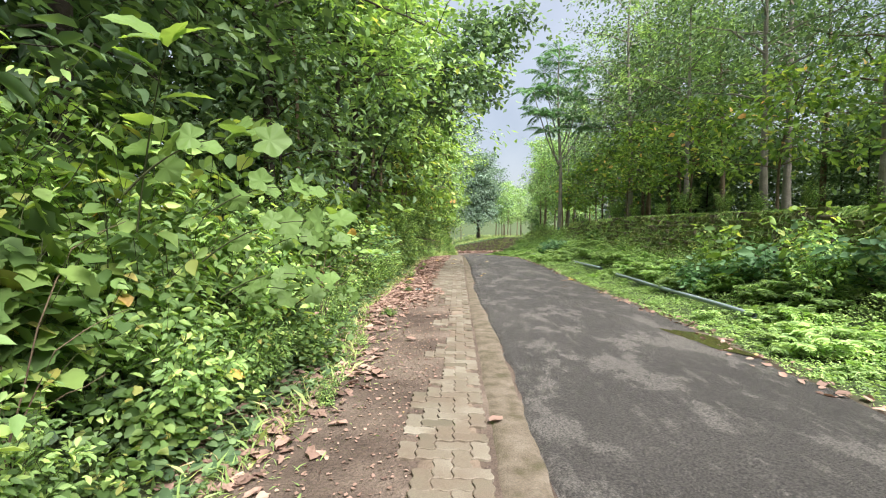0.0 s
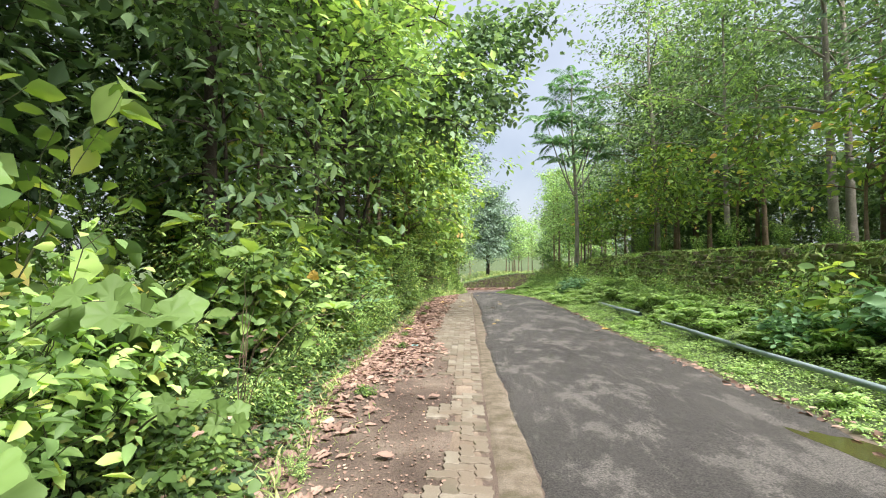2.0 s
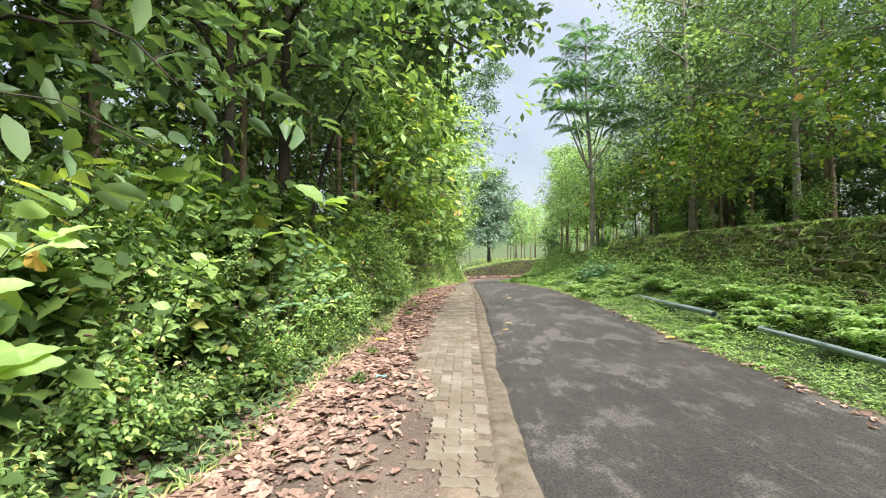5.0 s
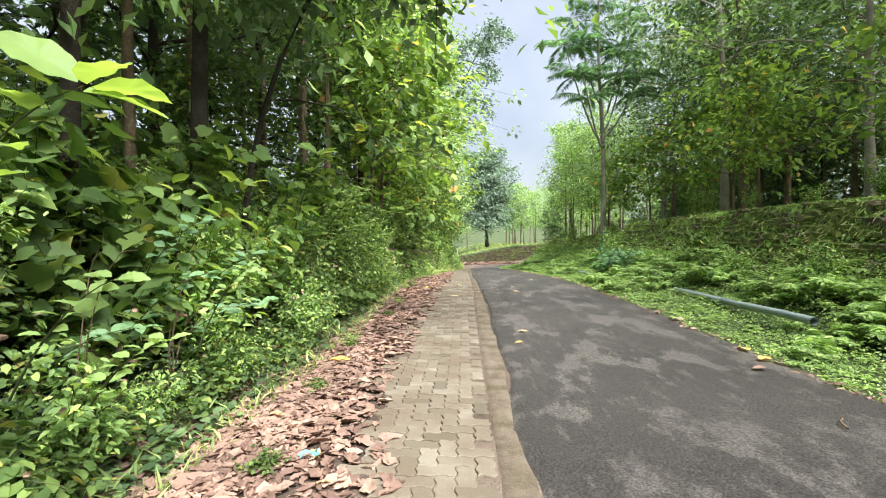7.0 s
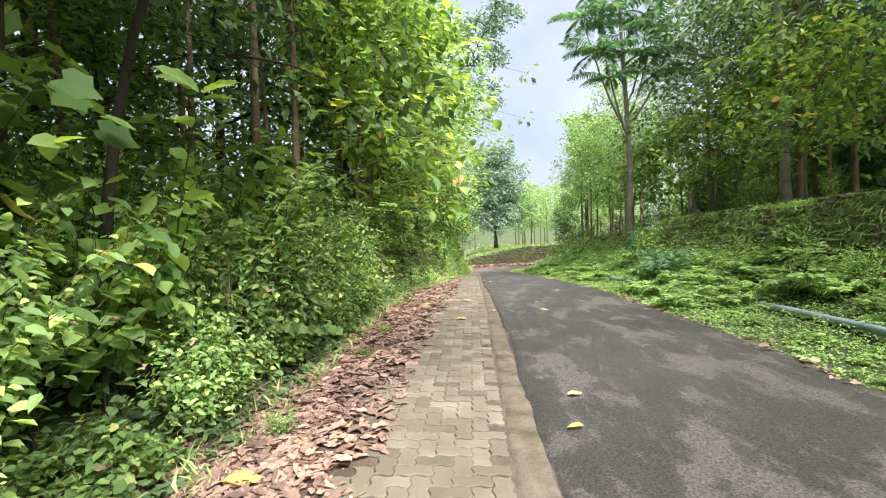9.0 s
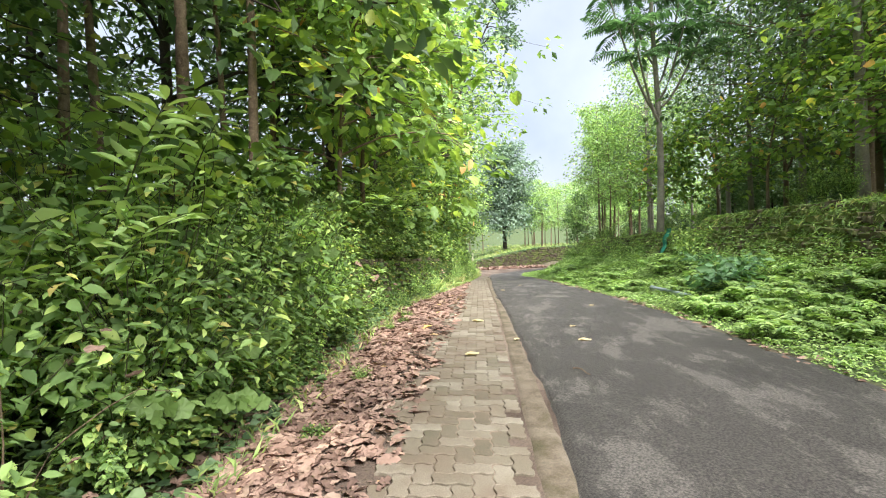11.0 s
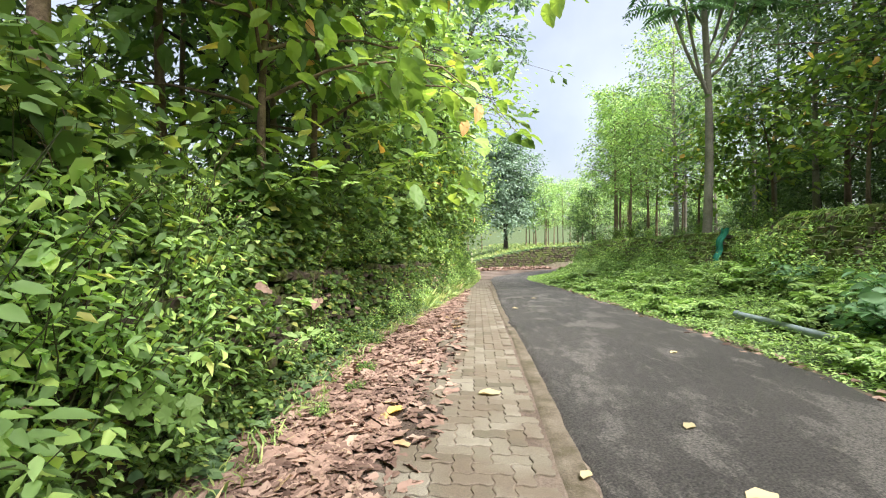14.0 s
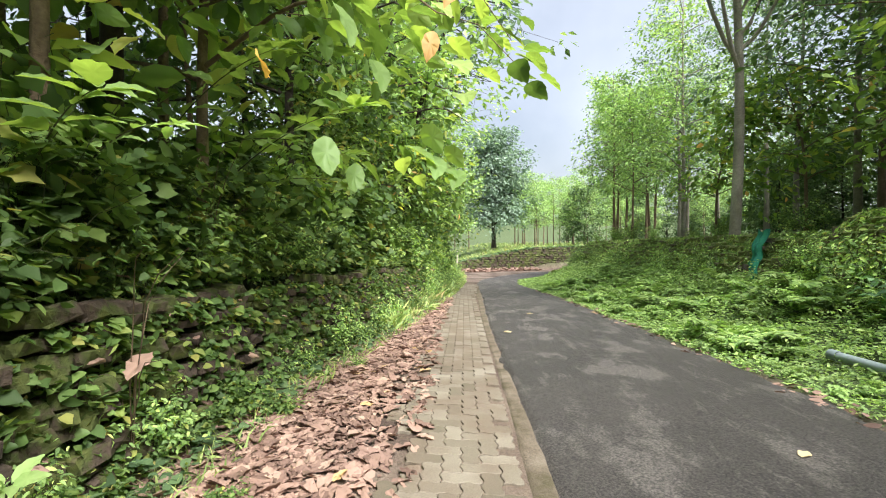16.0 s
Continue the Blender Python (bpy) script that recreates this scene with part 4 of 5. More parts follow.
DROOP = "drooping shoot with paired oval blue-green leaves"
FERNS = "arching shoot with feathery paired narrow leaves"
VINE, TEAKS, SHOOT = "vine shoot with broad lobed pale green leaves", "teak shoot with large rounded green leaves", "leafy shoot with oval glossy green leaves"
for nm, lb, st, en, ct, lf, sh, mt, wd, ro in [
        ("vine_shoot", VINE, (-1.8, 3.9, .9), (-1.1, 3.6, 1.0), 8, .17, FINE_VINE, M_VINE, .95, 2), ("vine_shoot", VINE, (-1.8, 3.5, 1.6), (-1.0, 3.4, 1.8), 7, .18, FINE_VINE, M_VINE, .95, 3),
        ("vine_shoot", VINE, (-1.7, 4.4, 1.3), (-1.0, 4.2, 1.4), 9, .18, FINE_VINE, M_VINE, .95, 3), ("vine_shoot", VINE, (-1.6, 3.1, 1.3), (-.72, 2.85, 1.55), 7, .18, FINE_VINE, M_VINE, .95, 2), ("vine_shoot", VINE, (-1.7, 2.5, 1.7), (-.95, 2.3, 1.95), 7, .17, FINE_VINE, M_VINE, .95, 2),
        ("vine_shoot", VINE, (-1.7, 3.6, 1.0), (-.9, 3.4, 1.15), 7, .15, FINE_VINE, M_VINE, .95, 2), ("teak_shoot", TEAKS, (-1.9, 2.9, 1.5), (-1.45, 2.5, 2.5), 6, .26, FINE_OVATE, M_TEAK, .6, 4),
        ("teak_shoot", TEAKS, (-2.0, 6.2, 1.0), (-1.45, 6.1, 1.7), 3, .24, FINE_OVATE, M_TEAK, .6, 5), ("teak_shoot", TEAKS, (-1.7, 7.7, .5), (-1.15, 7.5, 1.15), 4, .21, FINE_OVATE, M_TEAK, .6, 5),
        ("leafy_shoot", SHOOT, (-1.9, 8.0, 1.0), (-1.2, 7.8, 1.55), 9, .16, FINE_OVATE, M_BUSH, .55, 3), ("teak_shoot", TEAKS, (-1.7, 10.5, 1.5), (-.85, 10.2, 1.95), 4, .25, FINE_OVATE, M_TEAK, .55, 3),
        ("leafy_shoot", SHOOT, (-1.8, 10.9, .7), (-1.05, 10.6, 1.3), 16, .1, FINE_OVATE, M_BUSH, .6, 3), ("leafy_shoot", SHOOT, (-1.8, 11.3, .4), (-1.1, 11.0, .95), 16, .1, FINE_OVATE, M_BUSH, .6, 3),
        ("teak_shoot", TEAKS, (-1.7, 14.8, 1.6), (-1.25, 14.4, 2.5), 4, .26, FINE_OVATE, M_TEAK, .5, 5), ("vine_shoot", VINE, (-1.7, 18.2, 1.2), (-.95, 18.0, 1.45), 8, .12, FINE_VINE, M_VINE, .9, 2),
        ("fern_shoot", FERNS, (-1.8, 16.4, 1.5), (-.95, 15.7, 2.2), 30, .17, OVATE, M_FERN, .3, 2), ("fern_shoot", FERNS, (-1.8, 16.9, 1.4), (-1.0, 16.4, 2.45), 30, .16, OVATE, M_FERN, .3, 2), ("fern_shoot", FERNS, (-1.8, 16.2, 1.2), (-1.0, 15.9, 1.7), 26, .15, OVATE, M_FERN, .3, 2),
        ("fern_shoot", FERNS, (-1.9, 15.2, 1.5), (-1.4, 15.0, 2.6), 30, .15, OVATE, M_VINE, .32, 2), ("leafy_shoot", SHOOT, (-1.7, 12.4, .6), (-1.2, 12.2, 1.25), 18, .1, FINE_OVATE, M_BUSH, .55, 3), ("leafy_shoot", SHOOT, (-1.8, 9.3, .8), (-1.3, 9.1, 1.45), 16, .11, FINE_OVATE, M_BUSH, .6, 3),
        ("vine_shoot", VINE, (-1.7, 17.4, .5), (-1.1, 17.2, .8), 12, .11, FINE_VINE, M_VINE, .95, 3), ("vine_shoot", VINE, (-1.7, 19.6, .6), (-1.0, 19.3, .8), 12, .11, FINE_VINE, M_VINE, .95, 3), ("vine_shoot", VINE, (-1.6, 5.0, .7), (-.95, 4.7, .85), 12, .12, FINE_VINE, M_VINE, .95, 3),
        ("leafy_shoot", DROOP, (-2.2, 12.1, .6), (-1.25, 11.7, 1.25), 18, .13, FINE_OVATE, M_BLUEGREEN, .5, 3), ("leafy_shoot", DROOP, (-2.3, 12.4, .9), (-1.45, 12.0, 1.6), 18, .13, FINE_OVATE, M_BLUEGREEN, .5, 3),
        ("leafy_shoot", DROOP, (-2.4, 11.6, .5), (-1.5, 11.4, .95), 16, .13, FINE_OVATE, M_BLUEGREEN, .5, 3), ("leafy_shoot", DROOP, (-2.2, 12.9, .5), (-1.2, 12.6, .95), 18, .12, FINE_OVATE, M_BLUEGREEN, .5, 3),
        ("leafy_shoot", DROOP, (-2.2, 13.3, .9), (-1.3, 12.9, 1.35), 18, .12, FINE_OVATE, M_BLUEGREEN, .5, 3), ("vine_shoot", VINE, (-1.7, 16.9, .3), (-1.05, 16.6, .5), 15, .12, FINE_VINE, M_VINE, .95, 3),
        ("vine_shoot", VINE, (-2.0, 16.5, .4), (-1.35, 16.2, .6), 15, .12, FINE_VINE, M_VINE, .95, 3), ("vine_shoot", VINE, (-2.0, 17.2, .5), (-1.3, 17.0, .75), 15, .12, FINE_VINE, M_VINE, .95, 3),
        ("leafy_shoot", SHOOT, (-1.6, 21.4, .5), (-1.0, 21.0, 1.1), 6, .14, FINE_OVATE, M_FERN, .42, 7), ("leafy_shoot", SHOOT, (-1.6, 21.9, .2), (-1.1, 21.4, .75), 6, .14, FINE_OVATE, M_FERN, .42, 7),
        ("teak_shoot", TEAKS, (-1.8, 24.4, 2.6), (-.45, 24.2, 2.45), 12, .24, FINE_OVATE, M_TEAK, .5, 5), ("teak_shoot", TEAKS, (-1.8, 24.0, 3.0), (-.5, 23.9, 3.3), 12, .25, FINE_OVATE, M_TEAK, .5, 5), ("teak_shoot", TEAKS, (-1.8, 25.0, 2.2), (-.6, 24.9, 2.25), 11, .23, FINE_OVATE, M_TEAK, .5, 5),
        ("teak_shoot", TEAKS, (-1.9, 22.4, 2.0), (-1.1, 21.9, 2.35), 9, .26, FINE_OVATE, M_TEAK, .5, 3), ("teak_shoot", TEAKS, (-1.9, 23.8, 2.6), (-.75, 23.2, 3.05), 12, .26, FINE_OVATE, M_TEAK, .5, 5),
        ("teak_shoot", TEAKS, (-1.5, 24.2, 2.3), (-.25, 23.7, 2.75), 14, .25, FINE_OVATE, M_TEAK, .5, 5), ("leafy_shoot", SHOOT, (-1.9, 22.8, 2.1), (-.8, 22.0, 2.2), 10, .13, FINE_OVATE, M_BUSH, .5, 3)]:
    spray(nm, lb, len(lb) + ct + int(st[1] * 10), st, en, ct, lf, sh, mt, wd, .1, ro)

def dry_stalks(x, y, seed):
    """A clump of bare arching stalks."""
    g = np.random.default_rng(seed)
    root = tagged(new("dry_stalks"), "thin bare brown stalks arching out of the hedge", "stalks", "dry stalks in the hedge")
    root.location = (x, y, float(height(x, y)))
    s = np.linspace(0, 1, 8)
    for _ in range(5):
        out = np.array([g.uniform(-.1, .8), g.uniform(-.7, .4), 0])
        top = g.uniform(.7, 1.7)
        p = np.array([0, 0, 1]) * (top * (1.5 * s - .6 * s ** 2.5))[:, None] + out * (s ** 1.6)[:, None] + g.normal(0, .012, (8, 3))
        p[0] = (0, 0, -.05)
        part("stalk", mesh_np("stalk", *tube(p, .006 - .0045 * s, 5), M_MIDBARK, True), root)


for i, y in enumerate([2.2, 4.1, 6.4, 7.3, 9.6, 11.4, 12.7, 14.2, 15.6, 16.8, 17.9, 18.7, 19.8, 21.2, 22.6, 24.0]):
    dry_stalks(float(grown_l(y)) - .5 - .3 * math.sin(i * 2.1), y, 200 + i)

# shrubs on the verge under the stone wall
for k, x, y, s in [(6, 6.3, 8.3, .85), (4, 5.8, 9.4, .85), (6, 6.2, 10.4, .75), (0, 6.3, 6.2, .9), (1, 5.8, 7.2, .85), (1, 6.5, 11.8, .6), (7, 5.25, 22.6, .95), (7, 5.75, 23.1, .8), (7, 6.1, 8.8, 1.05), (7, 5.5, 10.0, .8), (7, 6.3, 7.2, 1.1), (7, 6.2, 25.6, .7), (5, 5.9, 22.4, .6), (1, 6.5, 26.4, .9), 
                   (3, 6.9, 34.0, .7), (1, 7.3, 38.5, .9), (3, 7.7, 42.5, 1.0), (1, 7.2, 45.0, .9), (3, 8.3, 47.6, 1.1), (1, 6.2, 16.2, .6), (5, 6.3, 18.4, .6), (0, 6.5, 20.2, .6)]:
    tagged(put(SHRUBS[k], x, y, g.uniform(0, 360), s, .05), group="weeds under the stone wall")
for k in range(26):
    x = 8.4 + g.uniform(0, 1.6)
    tagged(put(SHRUBS[int(g.choice([1, 5, 3]))], x + .2, 4 + k * 1.7, g.uniform(0, 360), g.uniform(.45, .9), .05), group="weeds on the terrace")
for y in [28.0, 28.7, *np.arange(31.6, 51, .7)]:
    tagged(put(SHRUBS[int(g.choice([1, 3, 2]))], float(wall_x(y)) + .2, y, g.uniform(0, 360), g.uniform(.6, .85), .05), group="weeds under the stone wall")
for m in SHRUBS:
    drop_model(m)

# ---- stone walls ----
def stone_models(name, seed, mat, count=6):
    """Rough block stones, one metre long, to be scaled."""
    g = np.random.default_rng(seed)
    out = []
    for _ in range(count):
        bm = bmesh.new()
        bmesh.ops.create_cube(bm, size=1.0)
        bmesh.ops.bevel(bm, geom=bm.edges[:], offset=.11, segments=1, affect="EDGES")
        for v in bm.verts:
            v.co += Vector(g.normal(0, .075, 3))
        me = bpy.data.meshes.new(name)
        bm.to_mesh(me)
        bm.free()
        me.materials.append(mat)
        out.append(me)
    return out


def rubble_wall(name, label, seed, y0, y1, face, foot, top, run, mat, back, keep, step=(.13, .34), rows=.14, proud=.07):
    """A dry rubble wall with its face along face(y), leaning back by run; keep: the stretch of y whose stones are single parts."""
    g = np.random.default_rng(seed)
    ys = np.arange(y0, y1, .3)
    t = np.array([0, .25, .5, .75, 1.0, 1.02, 1.02])
    Yg, Tg = np.meshgrid(ys, t, indexing="ij")
    base, cap = foot(ys)[:, None], top(ys)[:, None]
    depth = np.array([0, 0, 0, 0, 0, .45, .9])
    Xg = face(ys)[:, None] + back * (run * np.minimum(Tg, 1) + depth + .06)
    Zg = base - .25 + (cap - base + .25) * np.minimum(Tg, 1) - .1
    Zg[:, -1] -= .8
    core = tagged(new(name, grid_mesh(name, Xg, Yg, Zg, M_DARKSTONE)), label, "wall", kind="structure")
    models = stone_models("stone", seed, mat)
    rest = []
    count = 0
    tall = float(np.max(top(ys) - foot(ys)))
    for r in range(int(tall / rows) + 1):
        y = y0 + g.uniform(0, .2)
        while y < y1:
            w = g.uniform(*step)
            h = rows * g.uniform(.7, 1.2)
            zc = (r + .5) * rows + .035 * math.sin(y * 1.9 + r * 2.3)
            yc = y + w / 2
            if zc < float(top(yc) - foot(yc)) + .02:
                f = zc / max(float(top(yc) - foot(yc)), .2)
                x = float(face(yc)) + back * run * f - back * g.uniform(-.02, proud)
                m = pose(x, yc, float(foot(yc)) + zc, g.uniform(-5, 5), g.uniform(-8, 8), g.uniform(-7, 7)) @ Matrix.Diagonal((.26, w * .97, h * .98, 1))
                me = models[int(g.integers(len(models)))]
                if keep[0] < yc < keep[1] and count < 300:
                    s = new("stone", me)
                    s.parent = core
                    s.matrix_basis = m
                    count += 1
                else:
                    rest.append((me, m))
            y += w
    Vs, Fs, k = [], [], 0
    for me, m in rest:
        co = np.array([m @ v.co for v in me.vertices])
        for p in me.polygons:
            Fs.append([i + k for i in p.vertices])
        Vs.append(co)
        k += len(co)
    if Vs:
        me = bpy.data.meshes.new("stonework")
        me.from_pydata(np.concatenate(Vs).tolist(), [], Fs)
        me.materials.append(mat)
        tagged(part("stonework", me, core), kind="stuff")
    return core


rubble_wall("wall_terrace", "mossy rubble stone retaining wall overgrown with weeds", 3, -6, 53.2, wall_x, lambda y: level(y) + .42, lambda y: terrace(y) + .03, .85, M_STONE, 1, (9, 21))
rubble_wall("wall_path", "low dark mossy stone wall beside the path", 4, 19.2, 33.5, lambda y: grown_l(y) - .32, lambda y: level(y) - .05, lambda y: level(y) + 1.05 + .1 * wave(y, y * 0, 1.0), .16, M_DARKSTONE, -1, (20.5, 26), (.1, .26), .105, .09)
far_y = line([(-8, 60.2), (0, 60.8), (9, 61.6), (30, 62.4)])


def far_wall():
    """The low stone wall on the outside of the bend."""
    g = np.random.default_rng(8)
    models = stone_models("stone", 8, M_DARKSTONE)
    xs = np.arange(-8, 24, .5)
    top = np.interp(xs, [-8, 0, 3.0, 5.6, 7.8, 24], [-.75, -.62, -.2, .35, .65, 1.1])
    V = np.stack([np.stack([xs, far_y(xs) - .25, xs * 0 - 1.6], -1), np.stack([xs, far_y(xs) - .15, top], -1), np.stack([xs, far_y(xs) + .5, top], -1), np.stack([xs, far_y(xs) + .5, xs * 0 - 1.6], -1)], 1)
    core = tagged(new("wall_far", grid_mesh("wall_far", V[..., 0], V[..., 1], V[..., 2], M_DARKSTONE)), "dark low stone wall round the outside of the bend", "wall", kind="structure")
    n = 0
    for r in range(11):
        x = -1.0 + g.uniform(0, .3)
        while x < 11:
            w = g.uniform(.22, .5)
            z = -1.35 + r * .2
            if z < np.interp(x, xs, top) and n < 300:
                s = new("stone", models[int(g.integers(6))])
                s.parent = core
                s.matrix_basis = pose(x, float(far_y(x)) - .22, z, g.uniform(-6, 6), g.uniform(-6, 6), g.uniform(-6, 6)) @ Matrix.Diagonal((w, .3, .21, 1))
                n += 1
            x += w


far_wall()

# ---- ground cover ----
def scatter_leaves(name, label, x, y, rise, size, wide, shape, mat, lift=.5, lying=False, tilt=.35, seed=1, crumple=.035, soft=False):
    """Many small leaves over the ground at x, y, up to rise above it, as one object."""
    g = np.random.default_rng(seed)
    n = len(x)
    P = np.stack([x, y, height(x, y) + rise], -1)
    az = g.uniform(0, 2 * np.pi, n)
    D = np.stack([np.cos(az), np.sin(az), (g.normal(0, .12, n) if lying else g.uniform(min(-.3, lift - .3), lift, n))], -1)
    N = unit(g.normal(0, tilt, (n, 3)) + (0, 0, 1))
    ln = size * g.uniform(.55, 1.3, n)
    return tagged(new(name, mesh_np(name, *leaves(P, D, N, ln, ln * wide, shape, crumple), mat, soft)), label, "plants", kind="stuff")


g = np.random.default_rng(17)
def before_pipe(x, y):
    """Where the weeds stay low in front of the pipes."""
    return ((x < 5.0 + .04 * (y - 2.5)) & (y < 19.4) & (y > 7.8) & ((y < 13.3) | (y > 14.6))) | ((x < 4.98) & (y > 22.5) & (y < 25.2))


# verge between the lane and the wall: low in front of the pipe, mounded behind it
n = 130000
y = -3 + 55 * g.random(n) ** 1.25
f = g.random(n)
x = asphalt_r(y) + .02 + .10 * wave(y, y * 0, .5) + f * (wall_x(y) - asphalt_r(y) + .1)
mound = np.clip(.62 + .6 * wave(x, y, .4) + .35 * wave(x + 7, y, 1.5), .15, 1.6)
tall = (.07 + .2 * smooth(f * 2.2) + .42 * smooth((f - .45) / .45)) * mound
tall = np.where(before_pipe(x, y), np.minimum(tall, .12), tall)
scatter_leaves("verge_weeds", "dense bright green low weeds on the road verge", x, y, g.random(n) ** .6 * tall, .046 + .07 * np.clip((y - 16) / 30, 0, 1), .42, KITE, M_FERN, .6, tilt=.45, seed=2)
# taller feathery weeds: rows of leaflets along arching stalks
c = 2600
cy, cf = -2 + 54 * g.random(c) ** 1.2, g.random(c) * .95 + .05
cx = asphalt_r(cy) + cf * (wall_x(cy) - asphalt_r(cy))
clear = ~(before_pipe(cx, cy) & (cf > .12))
cx, cy, cf = cx[clear], cy[clear], cf[clear]
m = 22
k = np.repeat(np.arange(len(cx)), m)
u = np.tile(np.linspace(.15, 1, m), len(cx))
a, reach = g.uniform(0, 2 * np.pi, len(cx))[k], (.16 + .3 * cf * g.random(len(cx)))[k]
x, y = cx[k] + np.cos(a) * reach * u + g.normal(0, .02, len(k)), cy[k] + np.sin(a) * reach * u + g.normal(0, .02, len(k))
scatter_leaves("feathery_weeds", "feathery fern-like weeds on the verge", x, y, (.1 + .42 * cf[k]) * (1.5 * u - .75 * u * u) * (.6 + .5 * wave(x, y, 1.5)), .075, .34, KITE, M_FERN, .2, tilt=.35, seed=3)
def make_fern(seed):
    """A low mound of arching feathery leaves."""
    g = np.random.default_rng(seed)
    root = tagged(new("feathery_weed"), "low feathery bright green weed on the verge", "plant", "feathery weeds on the verge")
    wood, P, D, N, ln = [], [], [], [], []
    for i in range(15):
        a, r, h = i * 2.4 + g.uniform(-.4, .4), g.uniform(.2, .5), g.uniform(.2, .48)
        s = np.linspace(0, 1, 13)
        out = np.array([np.cos(a), np.sin(a), 0])
        p = out * (r * s)[:, None] + np.array([0, 0, 1]) * (h * (2.1 * s - 1.5 * s * s))[:, None]
        wood.append(tube(p[::3], np.linspace(.004, .001, 5), 4))
        side = np.cross(out, (0, 0, 1))
        for sg in (-1, 1):
            P.append(p[2:])
            D.append(np.tile(side * sg + out * .5, (11, 1)) + g.normal(0, .18, (11, 3)))
            N.append(np.tile(np.array([0, 0, 1.0]), (11, 1)) + out * .4 * s[2:, None] + g.normal(0, .15, (11, 3)))
            ln.append(.15 * np.sin(np.pi * (s[2:] * .8 + .12)))
    tagged(part("branching", mesh_np("branching", *joined(wood), M_TWIG), root), kind="stuff")
    part("foliage", mesh_np("foliage", *leaves(np.concatenate(P), np.concatenate(D), unit(np.concatenate(N)), np.concatenate(ln), np.concatenate(ln) * .36, SLIM, .02), M_FERN), root)
    return root


ferns = [make_fern(300 + i) for i in range(4)]
for i in range(298):
    y = 1.5 + 36 * g.random() ** 1.1
    f = .1 + .85 * g.random()
    x = float(asphalt_r(y) + f * (wall_x(y) - asphalt_r(y)))
    size = g.uniform(.65, 1.1) * (.7 + .5 * f) * (1 + .012 * y)
    put(ferns[i % 4], x, y, g.uniform(0, 360), size * (.42 if before_pipe(x, y) else 1), .03)
for m in ferns:
    drop_model(m)
# grass and creepers hanging over the wall
n = 130000
y = -3 + 56 * g.random(n) ** 1.2
f = g.random(n) ** .8
x = wall_x(y) + .85 * f - .06
zz = level(y) + .45 + (terrace(y) - level(y) - .4) * f + .06
keepit = wave(x * 2, y, .8) + .55 * f + .5 * smooth((y - 25) / 5) > g.uniform(-1.15, .3, n)
x, y, zz = x[keepit], y[keepit], zz[keepit]
scatter_leaves("wall_creeper", "moss and small creepers over the stone wall", x, y, zz - height(x, y), .07, .55, KITE, M_BUSH, .2, tilt=.8, seed=4)
n = 26000
y = -3 + 56 * g.random(n) ** 1.2
f = 1 - g.random(n) ** 1.6
x = wall_x(y) + .85 * f - .1
zz = level(y) + .45 + (terrace(y) - level(y) - .4) * f + .05
hang = wave(y, zz, .5) + .8 * f > g.uniform(-.6, .9, n)
x, y, zz = x[hang], y[hang], zz[hang]
scatter_leaves("wall_grass", "dry and green grass hanging down the stone wall", x, y, zz - height(x, y), .22, .05, BLADE, M_GRASS, -.6, tilt=.6, seed=15)
n = 16000
y = -3 + 62 * g.random(n)
x = wall_x(y) + .75 + g.random(n) ** 1.5 * 3.5
scatter_leaves("terrace_grass", "fringe of grass along the top of the wall", x, y, 0 * x + .03, .2, .09, BLADE, M_GRASS, 1.6, seed=5)
n = 5000
x = -8 + 30 * g.random(n)
y = far_y(x) - .35 + .8 * g.random(n)
zz = np.interp(x, [-8, 0, 3.0, 5.6, 7.8, 24], [-.75, -.62, -.2, .35, .65, 1.1]) - .7 * g.random(n) ** 3 * (y < far_y(x) - .1)
scatter_leaves("far_wall_creeper", "dark creepers over the low wall at the bend", x, y, zz - height(x, y) + .05, .22, .55, KITE, M_SHADE, .3, tilt=.7, seed=16)
# the wood's floor and the foot of the hedge
n = 24000
y = -2 + 50 * g.random(n) ** 1.15
f = g.random(n)
x = grown_l(y) + .18 - f ** 1.3 * 2.4 + .12 * wave(y, y * 0 + 2, .35)
# the dark leaf colour carries the shade at the hedge foot
scatter_leaves("creeper_carpet", "low creeping green plants along the path edge", x, y, .01 + g.random(n) * (.06 + .4 * smooth(f * 2)), .085, .75, HEART, M_SHADE, .4, seed=6)
n = 9000
y = -1 + 48 * g.random(n)
x = grown_l(y) + .35 - np.abs(g.normal(0, .3, n))
scatter_leaves("grass_tufts", "sparse grass tufts at the edge of the dirt", x, y, 0 * x, .16, .05, BLADE, M_GRASS, 2.2, seed=7)
n = 20000
y = 28 + 27 * g.random(n)
x = grown_l(y) + .12 - g.random(n) * 2.5
scatter_leaves("tall_grass", "tall yellow-green grass by the bend", x, y, 0 * x, .42, .03, BLADE, M_GRASS, 3.0, seed=8)
n = 12000
y = 61.9 + 40 * g.random(n) ** 2
x = -14 + 40 * g.random(n)
scatter_leaves("field_grass", "pale green grass in the field beyond the bend", x, y, 0 * x, .5, .05, BLADE, M_GRASS, 2.0, seed=9)
# creepers over the low wall beside the path
n = 24000
y = 19 + 15 * g.random(n)
f = g.random(n)
x = grown_l(y) - .24 - .16 * f
zz = level(y) + f * 1.12
keepit = wave(y * 2, zz * 3, .6) + .3 * f > g.uniform(-.5, .8, n)
x, y, zz = x[keepit], y[keepit], zz[keepit]
scatter_leaves("hanging_creeper", "small creepers hanging over the dark path wall", x + g.random(len(x)) * .12, y, zz - height(x, y), .085, .7, HEART, M_VINE, -.1, tilt=.9, seed=10)
